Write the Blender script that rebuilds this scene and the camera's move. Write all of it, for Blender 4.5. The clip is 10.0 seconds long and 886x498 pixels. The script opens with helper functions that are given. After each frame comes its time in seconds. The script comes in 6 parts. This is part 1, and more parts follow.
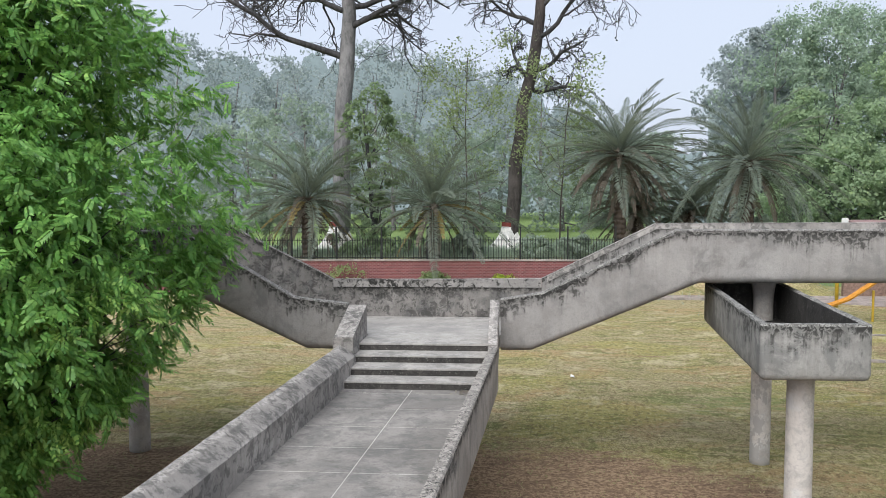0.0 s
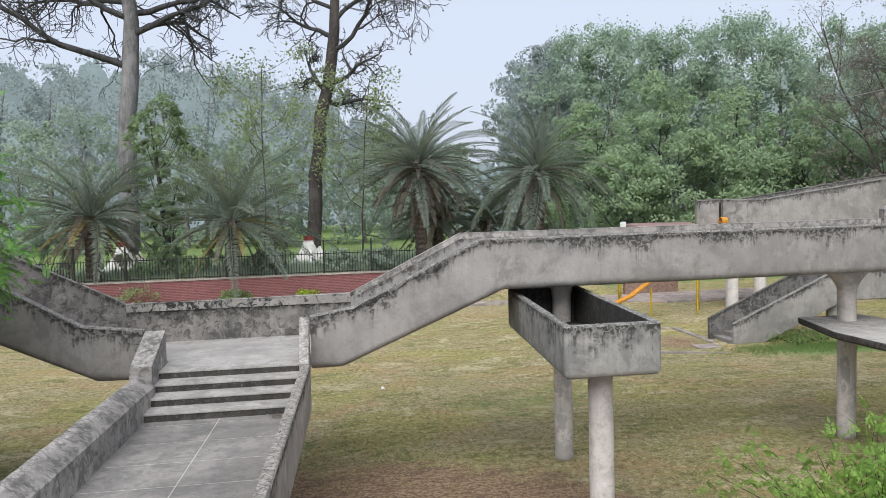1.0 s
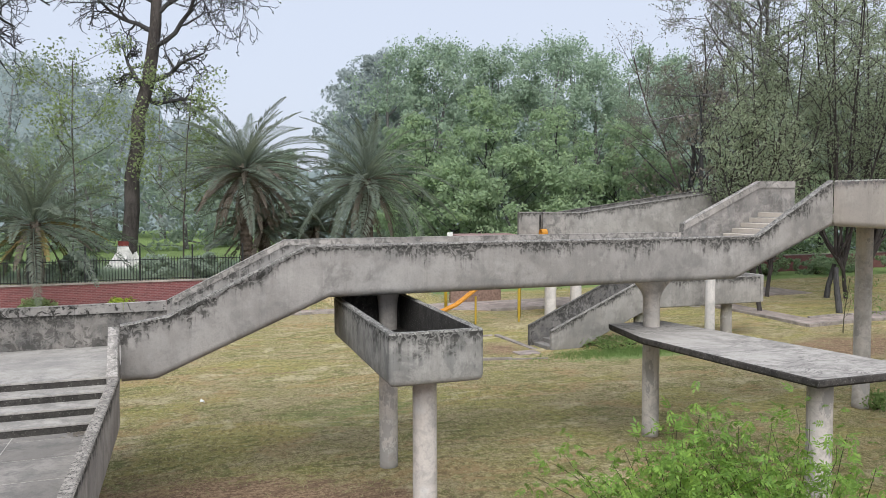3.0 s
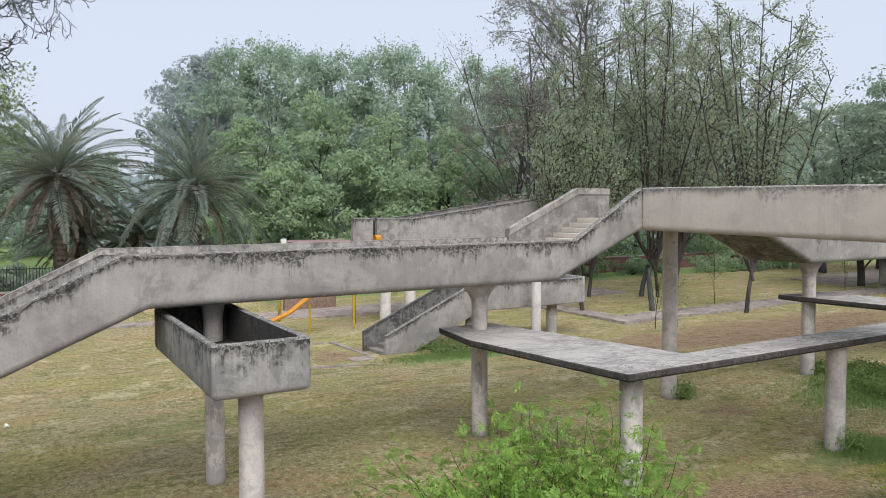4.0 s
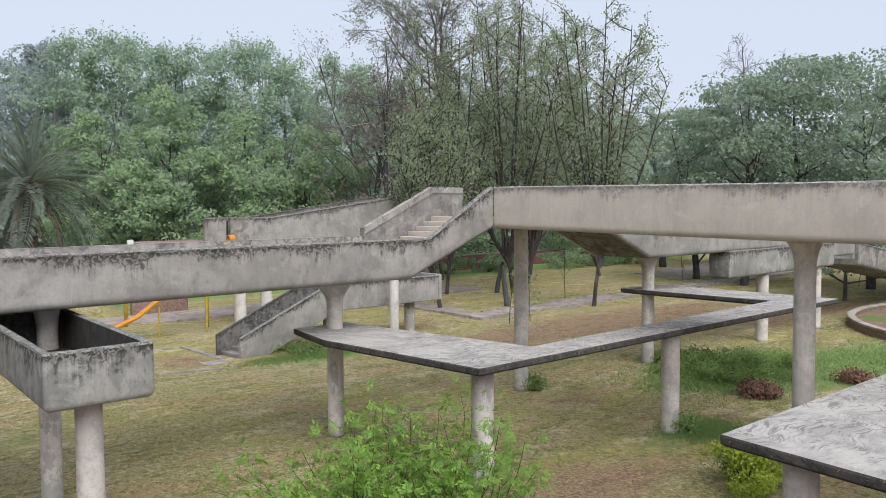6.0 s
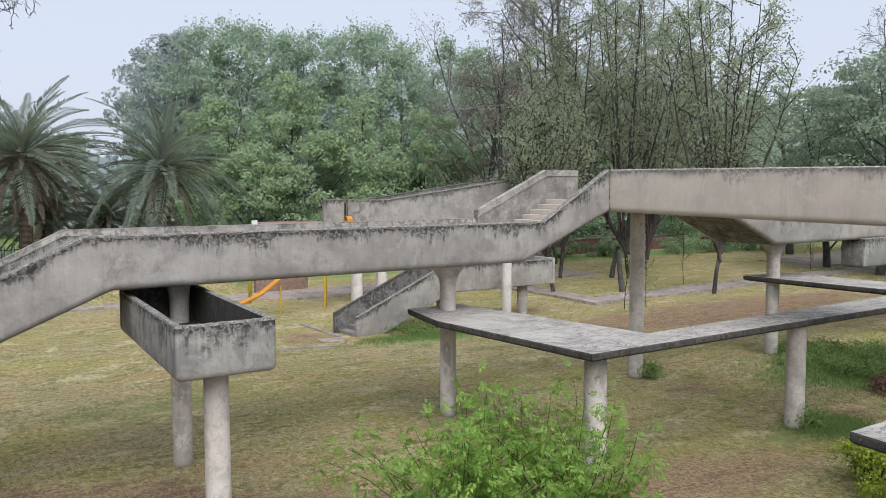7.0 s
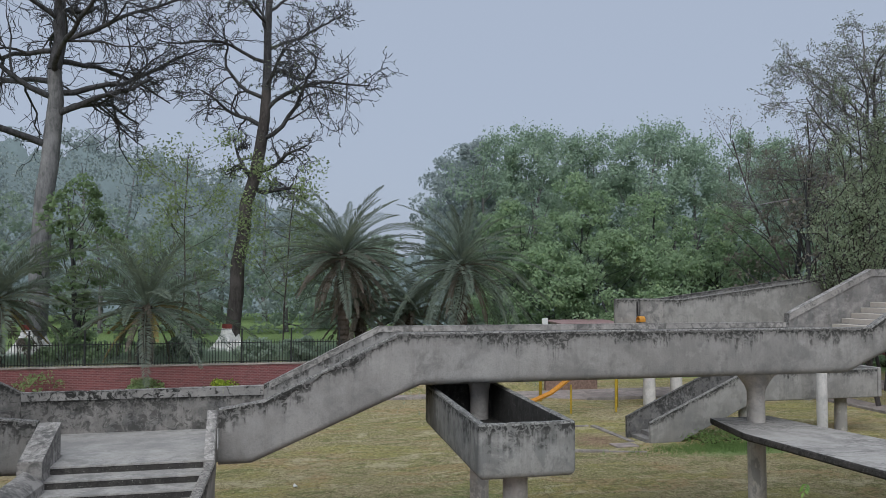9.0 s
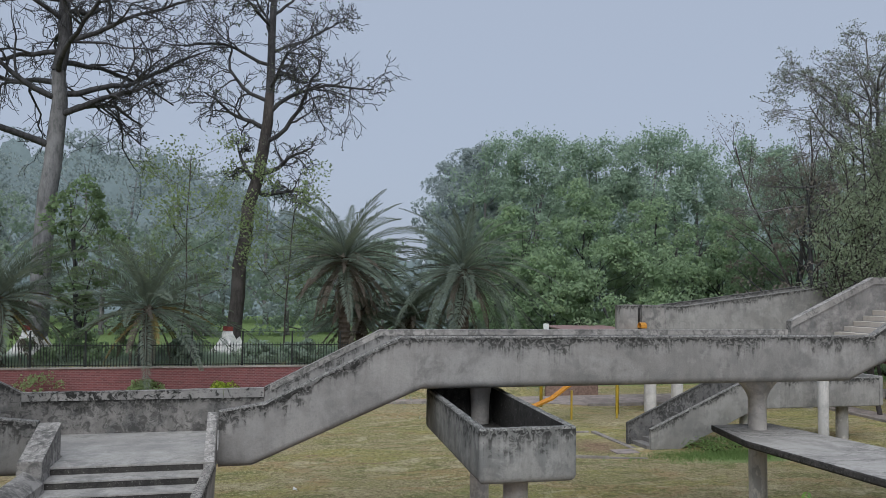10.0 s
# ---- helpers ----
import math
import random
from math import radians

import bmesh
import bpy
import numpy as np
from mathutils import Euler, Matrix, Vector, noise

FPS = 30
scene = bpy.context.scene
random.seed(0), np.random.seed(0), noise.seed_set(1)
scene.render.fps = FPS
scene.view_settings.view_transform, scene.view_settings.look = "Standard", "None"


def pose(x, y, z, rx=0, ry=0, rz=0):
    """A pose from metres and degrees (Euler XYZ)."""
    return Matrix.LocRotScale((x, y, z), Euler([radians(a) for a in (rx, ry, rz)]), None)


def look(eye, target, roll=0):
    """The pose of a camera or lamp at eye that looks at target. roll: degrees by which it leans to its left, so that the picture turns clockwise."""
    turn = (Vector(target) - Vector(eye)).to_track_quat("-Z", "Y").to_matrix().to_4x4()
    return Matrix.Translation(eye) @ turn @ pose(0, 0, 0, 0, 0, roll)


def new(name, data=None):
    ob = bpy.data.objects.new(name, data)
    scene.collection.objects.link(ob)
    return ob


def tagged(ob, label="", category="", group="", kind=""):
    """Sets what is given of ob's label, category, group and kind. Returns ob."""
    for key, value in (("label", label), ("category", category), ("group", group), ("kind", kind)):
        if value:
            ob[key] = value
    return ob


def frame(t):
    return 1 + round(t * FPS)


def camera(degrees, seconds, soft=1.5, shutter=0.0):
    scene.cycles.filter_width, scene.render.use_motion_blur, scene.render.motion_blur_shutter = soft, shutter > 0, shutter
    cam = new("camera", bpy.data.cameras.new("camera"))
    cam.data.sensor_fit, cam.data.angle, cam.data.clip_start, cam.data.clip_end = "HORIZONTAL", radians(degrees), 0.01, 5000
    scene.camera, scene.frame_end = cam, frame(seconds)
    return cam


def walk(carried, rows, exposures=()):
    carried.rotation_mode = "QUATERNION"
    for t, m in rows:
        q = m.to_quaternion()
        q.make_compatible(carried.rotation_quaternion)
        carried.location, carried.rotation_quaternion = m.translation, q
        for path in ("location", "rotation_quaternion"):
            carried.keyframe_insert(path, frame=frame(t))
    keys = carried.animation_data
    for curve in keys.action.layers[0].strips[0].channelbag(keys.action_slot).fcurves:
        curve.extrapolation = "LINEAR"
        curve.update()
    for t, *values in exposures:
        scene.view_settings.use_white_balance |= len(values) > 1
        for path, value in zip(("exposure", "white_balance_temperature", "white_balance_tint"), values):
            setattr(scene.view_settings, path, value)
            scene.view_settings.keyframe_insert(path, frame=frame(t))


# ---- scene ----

# ================= camera =================
cam = camera(57.52, 10.0, 0.55)


def view(x, y, z, yaw, pitch, roll):
    """A camera pose from its place, heading, tilt and lean in degrees."""
    return pose(x, y, z, 90 + pitch, 0, yaw) @ pose(0, 0, 0, 0, 0, roll)


PATH = [
    (0.0, view(0.0, 0.0, 5.9, 5.5, -4.418, -0.419)), (0.5, view(-0.028, 0.105, 5.891, -2.268, -4.269, -1.008)),
    (1.0, view(-0.132, 0.237, 5.922, -8.597, -3.805, -1.628)), (1.5, view(-0.19, 0.298, 5.911, -12.969, -4.306, -1.555)),
    (2.0, view(-0.189, 0.304, 5.914, -16.006, -4.199, -1.036)), (2.2, view(-0.169, 0.331, 5.908, -17.022, -4.103, -0.932)),
    (3.3, view(0.01, 0.347, 5.877, -23.294, -3.018, -0.038)), (3.5, view(0.052, 0.326, 5.888, -25.764, -3.047, -0.052)),
    (4.0, view(0.118, 0.273, 5.898, -32.172, -2.997, -0.249)), (4.5, view(0.164, 0.272, 5.875, -38.226, -2.926, -0.532)),
    (5.0, view(0.19, 0.232, 5.88, -42.942, -2.875, -0.727)), (5.5, view(0.218, 0.187, 5.881, -44.976, -2.69, -0.861)),
    (6.0, view(0.22, 0.141, 5.891, -42.032, -3.114, -0.39)), (6.2, view(0.225, 0.135, 5.884, -39.177, -3.469, -0.034)),
    (7.3, view(0.210, 0.147, 5.890, -33.719, -4.105, -0.312)), (7.5, view(0.222, 0.168, 5.919, -34.869, -3.121, -0.529)),
    (8.0, view(0.154, 0.214, 5.938, -33.031, -0.123, -1.466)), (8.5, view(0.052, 0.236, 5.965, -23.220, 1.878, -0.777)),
    (9.0, view(0.011, 0.260, 5.963, -13.905, 2.619, 0.113)), (9.5, view(-0.013, 0.270, 5.957, -10.575, 2.953, 0.635)),
    (10.0, view(-0.000, 0.275, 5.949, -13.794, 2.943, 0.665)),
]
EXPOSURES = [(0.0, 0.82, 6050, 11), (0.6, 0.82, 6050, 11), (1.2, 0.75, 6050, 11.5), (2.5, 0.75, 6100, 11.5), (7.4, 0.73, 6100, 11.5), (7.9, 0.46, 6050, 11.5), (8.4, 0.08, 5900, 10.5), (9.0, 0.04, 5750, 9.5), (10.0, 0.06, 5750, 9.5)]
walk(cam, PATH, EXPOSURES)

# ================= world and light =================
world = bpy.data.worlds.new("overcast_sky")
scene.world = world
world.use_nodes = True
wn = world.node_tree
wn.nodes.clear()
sky = wn.nodes.new("ShaderNodeTexSky")
sky.sky_type = 'NISHITA'
sky.sun_disc = False
sky.sun_elevation, sky.sun_rotation = radians(48), radians(200)
sky.air_density, sky.dust_density, sky.ozone_density = 1.0, 4.0, 1.5
veil = wn.nodes.new("ShaderNodeMix")
veil.data_type = 'RGBA'
veil.inputs["Factor"].default_value = 0.9
veil.inputs[7].default_value = (3.28, 3.45, 3.77, 1)
bg = wn.nodes.new("ShaderNodeBackground")
bg.inputs["Strength"].default_value = 0.135
wo = wn.nodes.new("ShaderNodeOutputWorld")
wn.links.new(sky.outputs[0], veil.inputs[6])
wn.links.new(veil.outputs[2], bg.inputs[0])
wn.links.new(bg.outputs[0], wo.inputs[0])

sun = new("sun", bpy.data.lights.new("sun", 'SUN'))
sun.data.energy, sun.data.angle, sun.data.color = 2.4, radians(60), (1.0, 0.965, 0.91)
sun.matrix_world = look((-8, -22, 26), (0, 0, 0))


# ================= materials =================
class Nodes:
    """A node material under construction."""

    def __init__(self, name, rough=0.85, spec=0.3):
        self.mat = bpy.data.materials.new(name)
        self.mat.use_nodes = True
        self.t = self.mat.node_tree
        self.bsdf = self.t.nodes["Principled BSDF"]
        self.bsdf.inputs["Roughness"].default_value = rough
        self.bsdf.inputs["Specular IOR Level"].default_value = spec

    def node(self, kind, **sets):
        n = self.t.nodes.new(kind)
        for k, v in sets.items():
            if k in n.inputs:
                n.inputs[k].default_value = v
        return n

    def link(self, a, b):
        self.t.links.new(a, b)

    def coords(self, stretch=(1, 1, 1), object_space=False):
        m = self.node("ShaderNodeMapping")
        m.inputs["Scale"].default_value = stretch
        if object_space:
            self.link(self.node("ShaderNodeTexCoord").outputs["Object"], m.inputs[0])
        else:
            self.link(self.node("ShaderNodeNewGeometry").outputs["Position"], m.inputs[0])
        return m.outputs[0]

    def noise(self, scale, detail=4.0, rough=0.6, distort=0.0, stretch=(1, 1, 1)):
        n = self.node("ShaderNodeTexNoise", Scale=scale, Detail=detail, Roughness=rough, Distortion=distort)
        self.link(self.coords(stretch), n.inputs["Vector"])
        return n.outputs["Fac"]

    def ramp(self, fac, lo, hi):
        n = self.node("ShaderNodeMapRange")
        n.interpolation_type = 'SMOOTHSTEP'
        n.inputs["From Min"].default_value, n.inputs["From Max"].default_value = lo, hi
        self.link(fac, n.inputs["Value"])
        return n.outputs[0]

    def times(self, a, b, op='MULTIPLY'):
        n = self.node("ShaderNodeMath")
        n.operation = op
        for k, v in enumerate((a, b)):
            if isinstance(v, (int, float)):
                n.inputs[k].default_value = v
            else:
                self.link(v, n.inputs[k])
        return n.outputs[0]

    def mix(self, fac, a, b, mode='MIX'):
        n = self.node("ShaderNodeMix")
        n.data_type, n.blend_type = 'RGBA', mode
        if isinstance(fac, (int, float)):
            n.inputs["Factor"].default_value = fac
        else:
            self.link(fac, n.inputs["Factor"])
        for k, v in ((6, a), (7, b)):
            if isinstance(v, tuple):
                n.inputs[k].default_value = (*v, 1)
            else:
                self.link(v, n.inputs[k])
        return n.outputs[2]

    def attr(self, name):
        n = self.node("ShaderNodeAttribute")
        n.attribute_name = name
        return n.outputs["Fac"]

    def axis(self, k):
        n = self.node("ShaderNodeSeparateXYZ")
        self.link(self.node("ShaderNodeNewGeometry").outputs["Position"], n.inputs[0])
        return n.outputs[k]

    def bump(self, height, strength, distance=0.02):
        n = self.node("ShaderNodeBump", Strength=strength, Distance=distance)
        self.link(height, n.inputs["Height"])
        self.link(n.outputs[0], self.bsdf.inputs["Normal"])

    def done(self, colour):
        if isinstance(colour, tuple):
            self.bsdf.inputs["Base Color"].default_value = (*colour, 1)
        else:
            self.link(colour, self.bsdf.inputs["Base Color"])
        return self.mat


def concrete(name, light, dark, streaks=0.0, lichen=0.0, grime=0.5, peel=0.0, band=0.0, relief=0.5, veil=0.4):
    """Weathered cast concrete: blotches, mottling, fine pores, black algae runs hanging from upper edges (attribute 'wear')."""
    n = Nodes(name, 0.9, 0.2)
    light = (light[0] * 1.035, light[1], light[2] * 0.975)
    blot = n.noise(0.55, 6, 0.6, 0.5)
    mott = n.noise(2.2, 8, 0.7, 0.4)
    fine = n.noise(21, 6, 0.8)
    deep = 1 - 0.38 * min(1.0, grime * 1.7)
    c = n.mix(n.ramp(blot, 0.36, 0.62), tuple(v * deep for v in light), tuple(v * 1.06 for v in light))
    c = n.mix(n.times(n.ramp(mott, 0.47, 0.60), grime), c, tuple(v * (0.5 + 0.02 * k) for k, v in enumerate(light)))
    smear = n.noise(1.1, 8, 0.68, 0.5, (1, 1, 0.6))
    c = n.mix(n.times(n.ramp(smear, 0.54, 0.61), n.times(n.ramp(mott, 0.36, 0.56), grime)), c, tuple(v * 0.42 for v in light))
    c = n.mix(n.times(n.ramp(fine, 0.48, 0.66), 0.22 + 0.4 * grime), c, tuple(v * 0.6 for v in light))
    rain = n.noise(3.0, 6, 0.75, 0.4, (1.6, 1.6, 0.16))
    c = n.mix(n.times(n.ramp(rain, 0.5, 0.7), 0.1 + 0.45 * grime), c, tuple(v * 0.5 for v in light))
    pale = n.noise(1.7, 8, 0.68, 0.15)
    c = n.mix(n.times(n.ramp(pale, 0.54, 0.66), 0.4), c, tuple(min(0.6, v * 1.3) for v in light))
    seep = n.noise(6, 5, 0.6, 0.2, (1, 1, 0.07))
    c = n.mix(n.times(n.ramp(seep, 0.5, 0.66), 0.12 + 0.3 * grime), c, tuple(v * 0.62 for v in light))
    if streaks:
        wear = n.attr("wear")
        runs = n.noise(14, 5, 0.62, 0.12, (1, 1, 0.04))
        patch = n.noise(1.1, 6, 0.62)
        gap = n.noise(9, 7, 0.68, 0.9)
        film = n.times(n.times(blot, 0.6), n.times(wear, 0.5), 'ADD')
        c = n.mix(n.times(n.ramp(film, 0.58, 0.9), veil), c, tuple(v * 0.4 for v in light))
        edge = n.times(runs, n.times(patch, 1.4), 'ADD')
        edge = n.times(edge, n.times(wear, 0.75), 'ADD')
        broken = n.times(n.times(n.ramp(gap, 0.42, 0.56), 0.72), 0.16, 'ADD')
        c = n.mix(n.times(n.times(n.ramp(edge, 1.93 - band, 2.2 - band), broken), streaks), c, dark)
        # flaking black crust just under the upper edge, a pale lip above it
        crust = n.times(n.ramp(gap, 0.45, 0.53), n.ramp(wear, 0.76, 0.9))
        c = n.mix(n.times(n.times(crust, n.ramp(patch, 0.4 - band, 0.56 - band)), streaks), c, dark)
        flake = n.times(n.ramp(n.noise(9, 8, 0.85, 0.6), 0.47, 0.54), n.ramp(wear, 0.975, 0.995))
        c = n.mix(n.times(flake, 0.6), c, tuple(min(0.6, v * 1.35) for v in light))
    if lichen:
        li = n.noise(6, 8, 0.7, 0.9)
        big = n.noise(1.1, 5, 0.7)
        c = n.mix(n.times(n.ramp(n.times(li, n.times(big, 0.5), 'ADD'), 0.74, 0.84), lichen), c, dark)
        chip = n.noise(22, 7, 0.85, 0.5)
        c = n.mix(n.times(n.ramp(chip, 0.57, 0.63), lichen * 0.42), c, (0.46, 0.44, 0.40))
    if peel:
        bare = n.ramp(n.times(n.noise(1.25, 6, 0.7, 0.4, (1, 1, 0.6)), n.times(n.axis(2), -0.02), 'ADD'), 0.53, 0.54)
        c = n.mix(n.times(bare, peel), c, tuple(v * (0.6 + 0.02 * k) for k, v in enumerate(light)))
    n.bump(n.times(n.times(fine, 0.7), n.times(mott, 0.9), 'ADD'), relief, 0.03)
    return n.done(c)


ALGAE = (0.035, 0.034, 0.03)
M_BEAM = concrete("weathered_concrete", (0.306, 0.3, 0.283), ALGAE, 0.95, 0.0, 0.38, 0.0, 0.36, 0.5, 0.75)
M_PARAPET = concrete("tan_parapet_concrete", (0.38, 0.36, 0.328), ALGAE, 0.85, 0.0, 0.4, 0.0, 0.25, 0.5, 0.7)
M_HIGH = concrete("pale_concrete", (0.475, 0.44, 0.39), (0.13, 0.122, 0.118), 0.7, 0.0, 0.1, 0.0, 0.3, 0.15, 1.0)
M_COPING = concrete("lichen_concrete", (0.37, 0.355, 0.33), (0.075, 0.072, 0.066), 0.35, 0.6, 0.55)
M_CRUST = concrete("blackened_crust", (0.2, 0.195, 0.185), ALGAE, 0.0, 1.0, 0.8)
M_CAPSTONE = concrete("mottled_capstone", (0.335, 0.325, 0.305), ALGAE, 0.6, 1.0, 0.42)
# near-black with algae; on the slot and opening panels it paints shade
M_RISER = concrete("algae_shade_concrete", (0.065, 0.062, 0.057), ALGAE, 0.0, 0.9)
M_DECK = concrete("deck_concrete", (0.26, 0.25, 0.232), (0.10, 0.10, 0.095), 0.0, 0.3, 0.5)
M_TREAD = concrete("tread_concrete", (0.37, 0.36, 0.335), (0.12, 0.12, 0.11), 0.0, 0.25, 0.4)
M_LANDING = concrete("landing_concrete", (0.37, 0.36, 0.335), (0.2, 0.2, 0.19), 0.0, 0.1, 0.35)
M_JOINT = concrete("pale_joint_mortar", (0.46, 0.45, 0.42), (0.3, 0.3, 0.28), 0.0, 0.2, 0.2)
M_STAINED = concrete("stained_concrete", (0.3, 0.29, 0.272), ALGAE, 0.95, 0.15, 0.9, 0.0, 0.15)
M_TROUGH = concrete("trough_concrete", (0.318, 0.32, 0.3), ALGAE, 0.95, 0.0, 0.7, 0.0, 0.36, 0.5, 1.0)
M_GRIMY = concrete("grimy_concrete", (0.27, 0.26, 0.242), ALGAE, 0.95, 0.6, 0.95, 0.0, 0.28, 0.5, 0.9)
M_SOOTY = concrete("sooty_concrete", (0.2, 0.195, 0.185), ALGAE, 0.95, 0.7, 0.95, 0.0, 0.35, 0.5, 0.9)
M_COLUMN = concrete("column_plaster", (0.53, 0.505, 0.465), (0.2, 0.19, 0.175), 0.0, 0.25, 0.35, 0.85)


M_LIMED = concrete("limewashed_plaster", (0.6, 0.585, 0.56), (0.25, 0.24, 0.22), 0.0, 0.15, 0.2, 0.4)


def m_shelf():
    """Slab top with wind-swept swirls of pale lichen on grey."""
    n = Nodes("swirled_slab", 0.9, 0.2)
    warp = n.node("ShaderNodeTexNoise", Scale=0.55, Detail=2.0, Roughness=0.5)
    n.link(n.coords(), warp.inputs["Vector"])
    bend = n.node("ShaderNodeVectorMath")
    bend.operation = 'MULTIPLY_ADD'
    bend.inputs[1].default_value = (1.5, 1.9, 0)
    n.link(warp.outputs["Color"], bend.inputs[0])
    n.link(n.coords(), bend.inputs[2])
    comb = n.node("ShaderNodeMapping")
    comb.inputs["Scale"].default_value = (0.8, 3.6, 1)
    n.link(bend.outputs[0], comb.inputs[0])
    wisp = n.node("ShaderNodeTexNoise", Scale=3.8, Detail=8.0, Roughness=0.7, Distortion=1.1)
    n.link(comb.outputs[0], wisp.inputs["Vector"])
    f = wisp.outputs["Fac"]
    zone = n.ramp(n.noise(0.42, 5, 0.65, 0.6), 0.36, 0.5)
    c = n.mix(n.ramp(n.noise(1.3, 6, 0.7), 0.4, 0.62), (0.29, 0.274, 0.253), (0.4, 0.378, 0.347))
    c = n.mix(n.times(n.times(n.ramp(f, 0.5, 0.57), zone), 0.72), c, (0.13, 0.122, 0.115))
    c = n.mix(n.times(n.ramp(f, 0.44, 0.36), 0.45), c, (0.46, 0.435, 0.4))
    c = n.mix(n.times(n.ramp(n.noise(14, 7, 0.8), 0.52, 0.64), 0.3), c, (0.2, 0.19, 0.18))
    n.bump(f, 0.3, 0.01)
    return n.done(c)


M_SHELF = m_shelf()
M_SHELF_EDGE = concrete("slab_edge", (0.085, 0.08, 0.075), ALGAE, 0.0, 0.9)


def m_ground():
    n = Nodes("lawn_and_soil", 0.95, 0.1)
    big = n.noise(0.16, 5, 0.62)
    mid = n.noise(0.75, 7, 0.68, 0.7, (0.75, 1.25, 1))
    fine = n.noise(7, 7, 0.85)
    blade = n.noise(34, 5, 0.85, 0.4, (1, 0.5, 1))
    green = n.mix(n.ramp(blade, 0.42, 0.6), (0.185, 0.18, 0.07), (0.44, 0.395, 0.175))
    straw = n.mix(n.ramp(blade, 0.42, 0.6), (0.25, 0.205, 0.105), (0.52, 0.445, 0.27))
    soil = n.mix(n.ramp(n.noise(11, 8, 0.85), 0.4, 0.6), (0.16, 0.105, 0.065), (0.46, 0.33, 0.21))
    soil = n.mix(n.times(n.ramp(n.noise(1.9, 7, 0.66, 0.6, (0.7, 1.3, 1)), 0.5, 0.6), 0.55), soil, (0.16, 0.105, 0.07))
    c = n.mix(n.ramp(n.times(n.times(mid, 0.9), n.times(n.times(big, 0.6), n.times(fine, 0.45), 'ADD'), 'ADD'), 0.91, 1.08), straw, green)
    # tufts, worn spots and yellow-green flushes
    c = n.mix(n.times(n.ramp(n.noise(0.42, 6, 0.62, 0.9, (0.7, 1.3, 1)), 0.5, 0.6), 0.7), c, (0.42, 0.29, 0.15))
    c = n.mix(n.times(n.ramp(n.noise(0.3, 6, 0.62, 0.6, (0.7, 1.3, 1)), 0.5, 0.6), 0.6), c, (0.35, 0.325, 0.1))
    c = n.mix(n.times(n.ramp(n.noise(0.75, 7, 0.66, 0.8, (0.7, 1.3, 1)), 0.55, 0.62), 0.6), c, (0.58, 0.5, 0.33))
    c = n.mix(n.times(n.ramp(n.noise(0.9, 7, 0.68, 1.0, (0.7, 1.3, 1)), 0.54, 0.61), 0.65), c, (0.14, 0.165, 0.05))
    c = n.mix(n.times(n.ramp(n.noise(6.5, 6, 0.75, 0.5, (1, 0.7, 1)), 0.5, 0.58), 0.6), c, (0.145, 0.117, 0.056))
    c = n.mix(n.times(n.ramp(n.noise(9, 6, 0.75, 0.4, (1, 0.7, 1)), 0.53, 0.6), 0.5), c, (0.66, 0.58, 0.31))
    # bare soil close to the walkways
    bare = n.times(n.ramp(n.times(n.axis(1), n.times(n.times(n.axis(0), 2.5, 'MAXIMUM'), 0.9), 'ADD'), 21.5, 18.0), 0.45)
    grit = n.times(n.times(mid, 1.0), n.times(fine, 0.6), 'ADD')
    c = n.mix(n.ramp(n.times(grit, bare, 'ADD'), 0.88, 1.04), c, soil)
    lush = n.attr("lush")
    rich = n.mix(n.ramp(blade, 0.3, 0.7), (0.13, 0.2, 0.065), (0.28, 0.36, 0.135))
    c = n.mix(n.ramp(n.times(lush, grit, 'ADD'), 1.05, 1.45), c, rich)
    dry = n.attr("dry")
    c = n.mix(n.ramp(n.times(dry, grit, 'ADD'), 1.05, 1.4), c, soil)
    n.bump(n.times(fine, blade, 'ADD'), 1.0, 0.05)
    return n.done(c)


M_GROUND = m_ground()


def m_brick():
    n = Nodes("painted_brick", 0.85, 0.25)
    b = n.node("ShaderNodeTexBrick", Scale=1.0)
    b.inputs["Color1"].default_value, b.inputs["Color2"].default_value = (0.185, 0.062, 0.062, 1), (0.125, 0.045, 0.046, 1)
    b.inputs["Mortar"].default_value = (0.22, 0.13, 0.12, 1)
    b.inputs["Mortar Size"].default_value = 0.011
    b.inputs["Brick Width"].default_value, b.inputs["Row Height"].default_value = 0.23, 0.085
    m = n.node("ShaderNodeCombineXYZ")
    n.link(n.axis(0), m.inputs[0])
    n.link(n.axis(2), m.inputs[1])
    n.link(m.outputs[0], b.inputs["Vector"])
    st = n.noise(1.1, 6, 0.7)
    c = n.mix(n.times(n.ramp(st, 0.5, 0.75), 0.55), b.outputs[0], (0.06, 0.035, 0.03))
    n.bump(b.outputs["Fac"], -0.4, 0.01)
    return n.done(c)


M_BRICK = m_brick()


def plain(name, c, rough=0.8, var=0.3, scale=6.0, metal=0.0, spec=0.3):
    n = Nodes(name, rough, spec)
    n.bsdf.inputs["Metallic"].default_value = metal
    f = n.noise(scale, 5, 0.7)
    col = n.mix(n.ramp(f, 0.3, 0.7), tuple(v * (1 - var) for v in c), tuple(v * (1 + var * 0.5) for v in c))
    n.bump(f, 0.3, 0.01)
    return n.done(col)


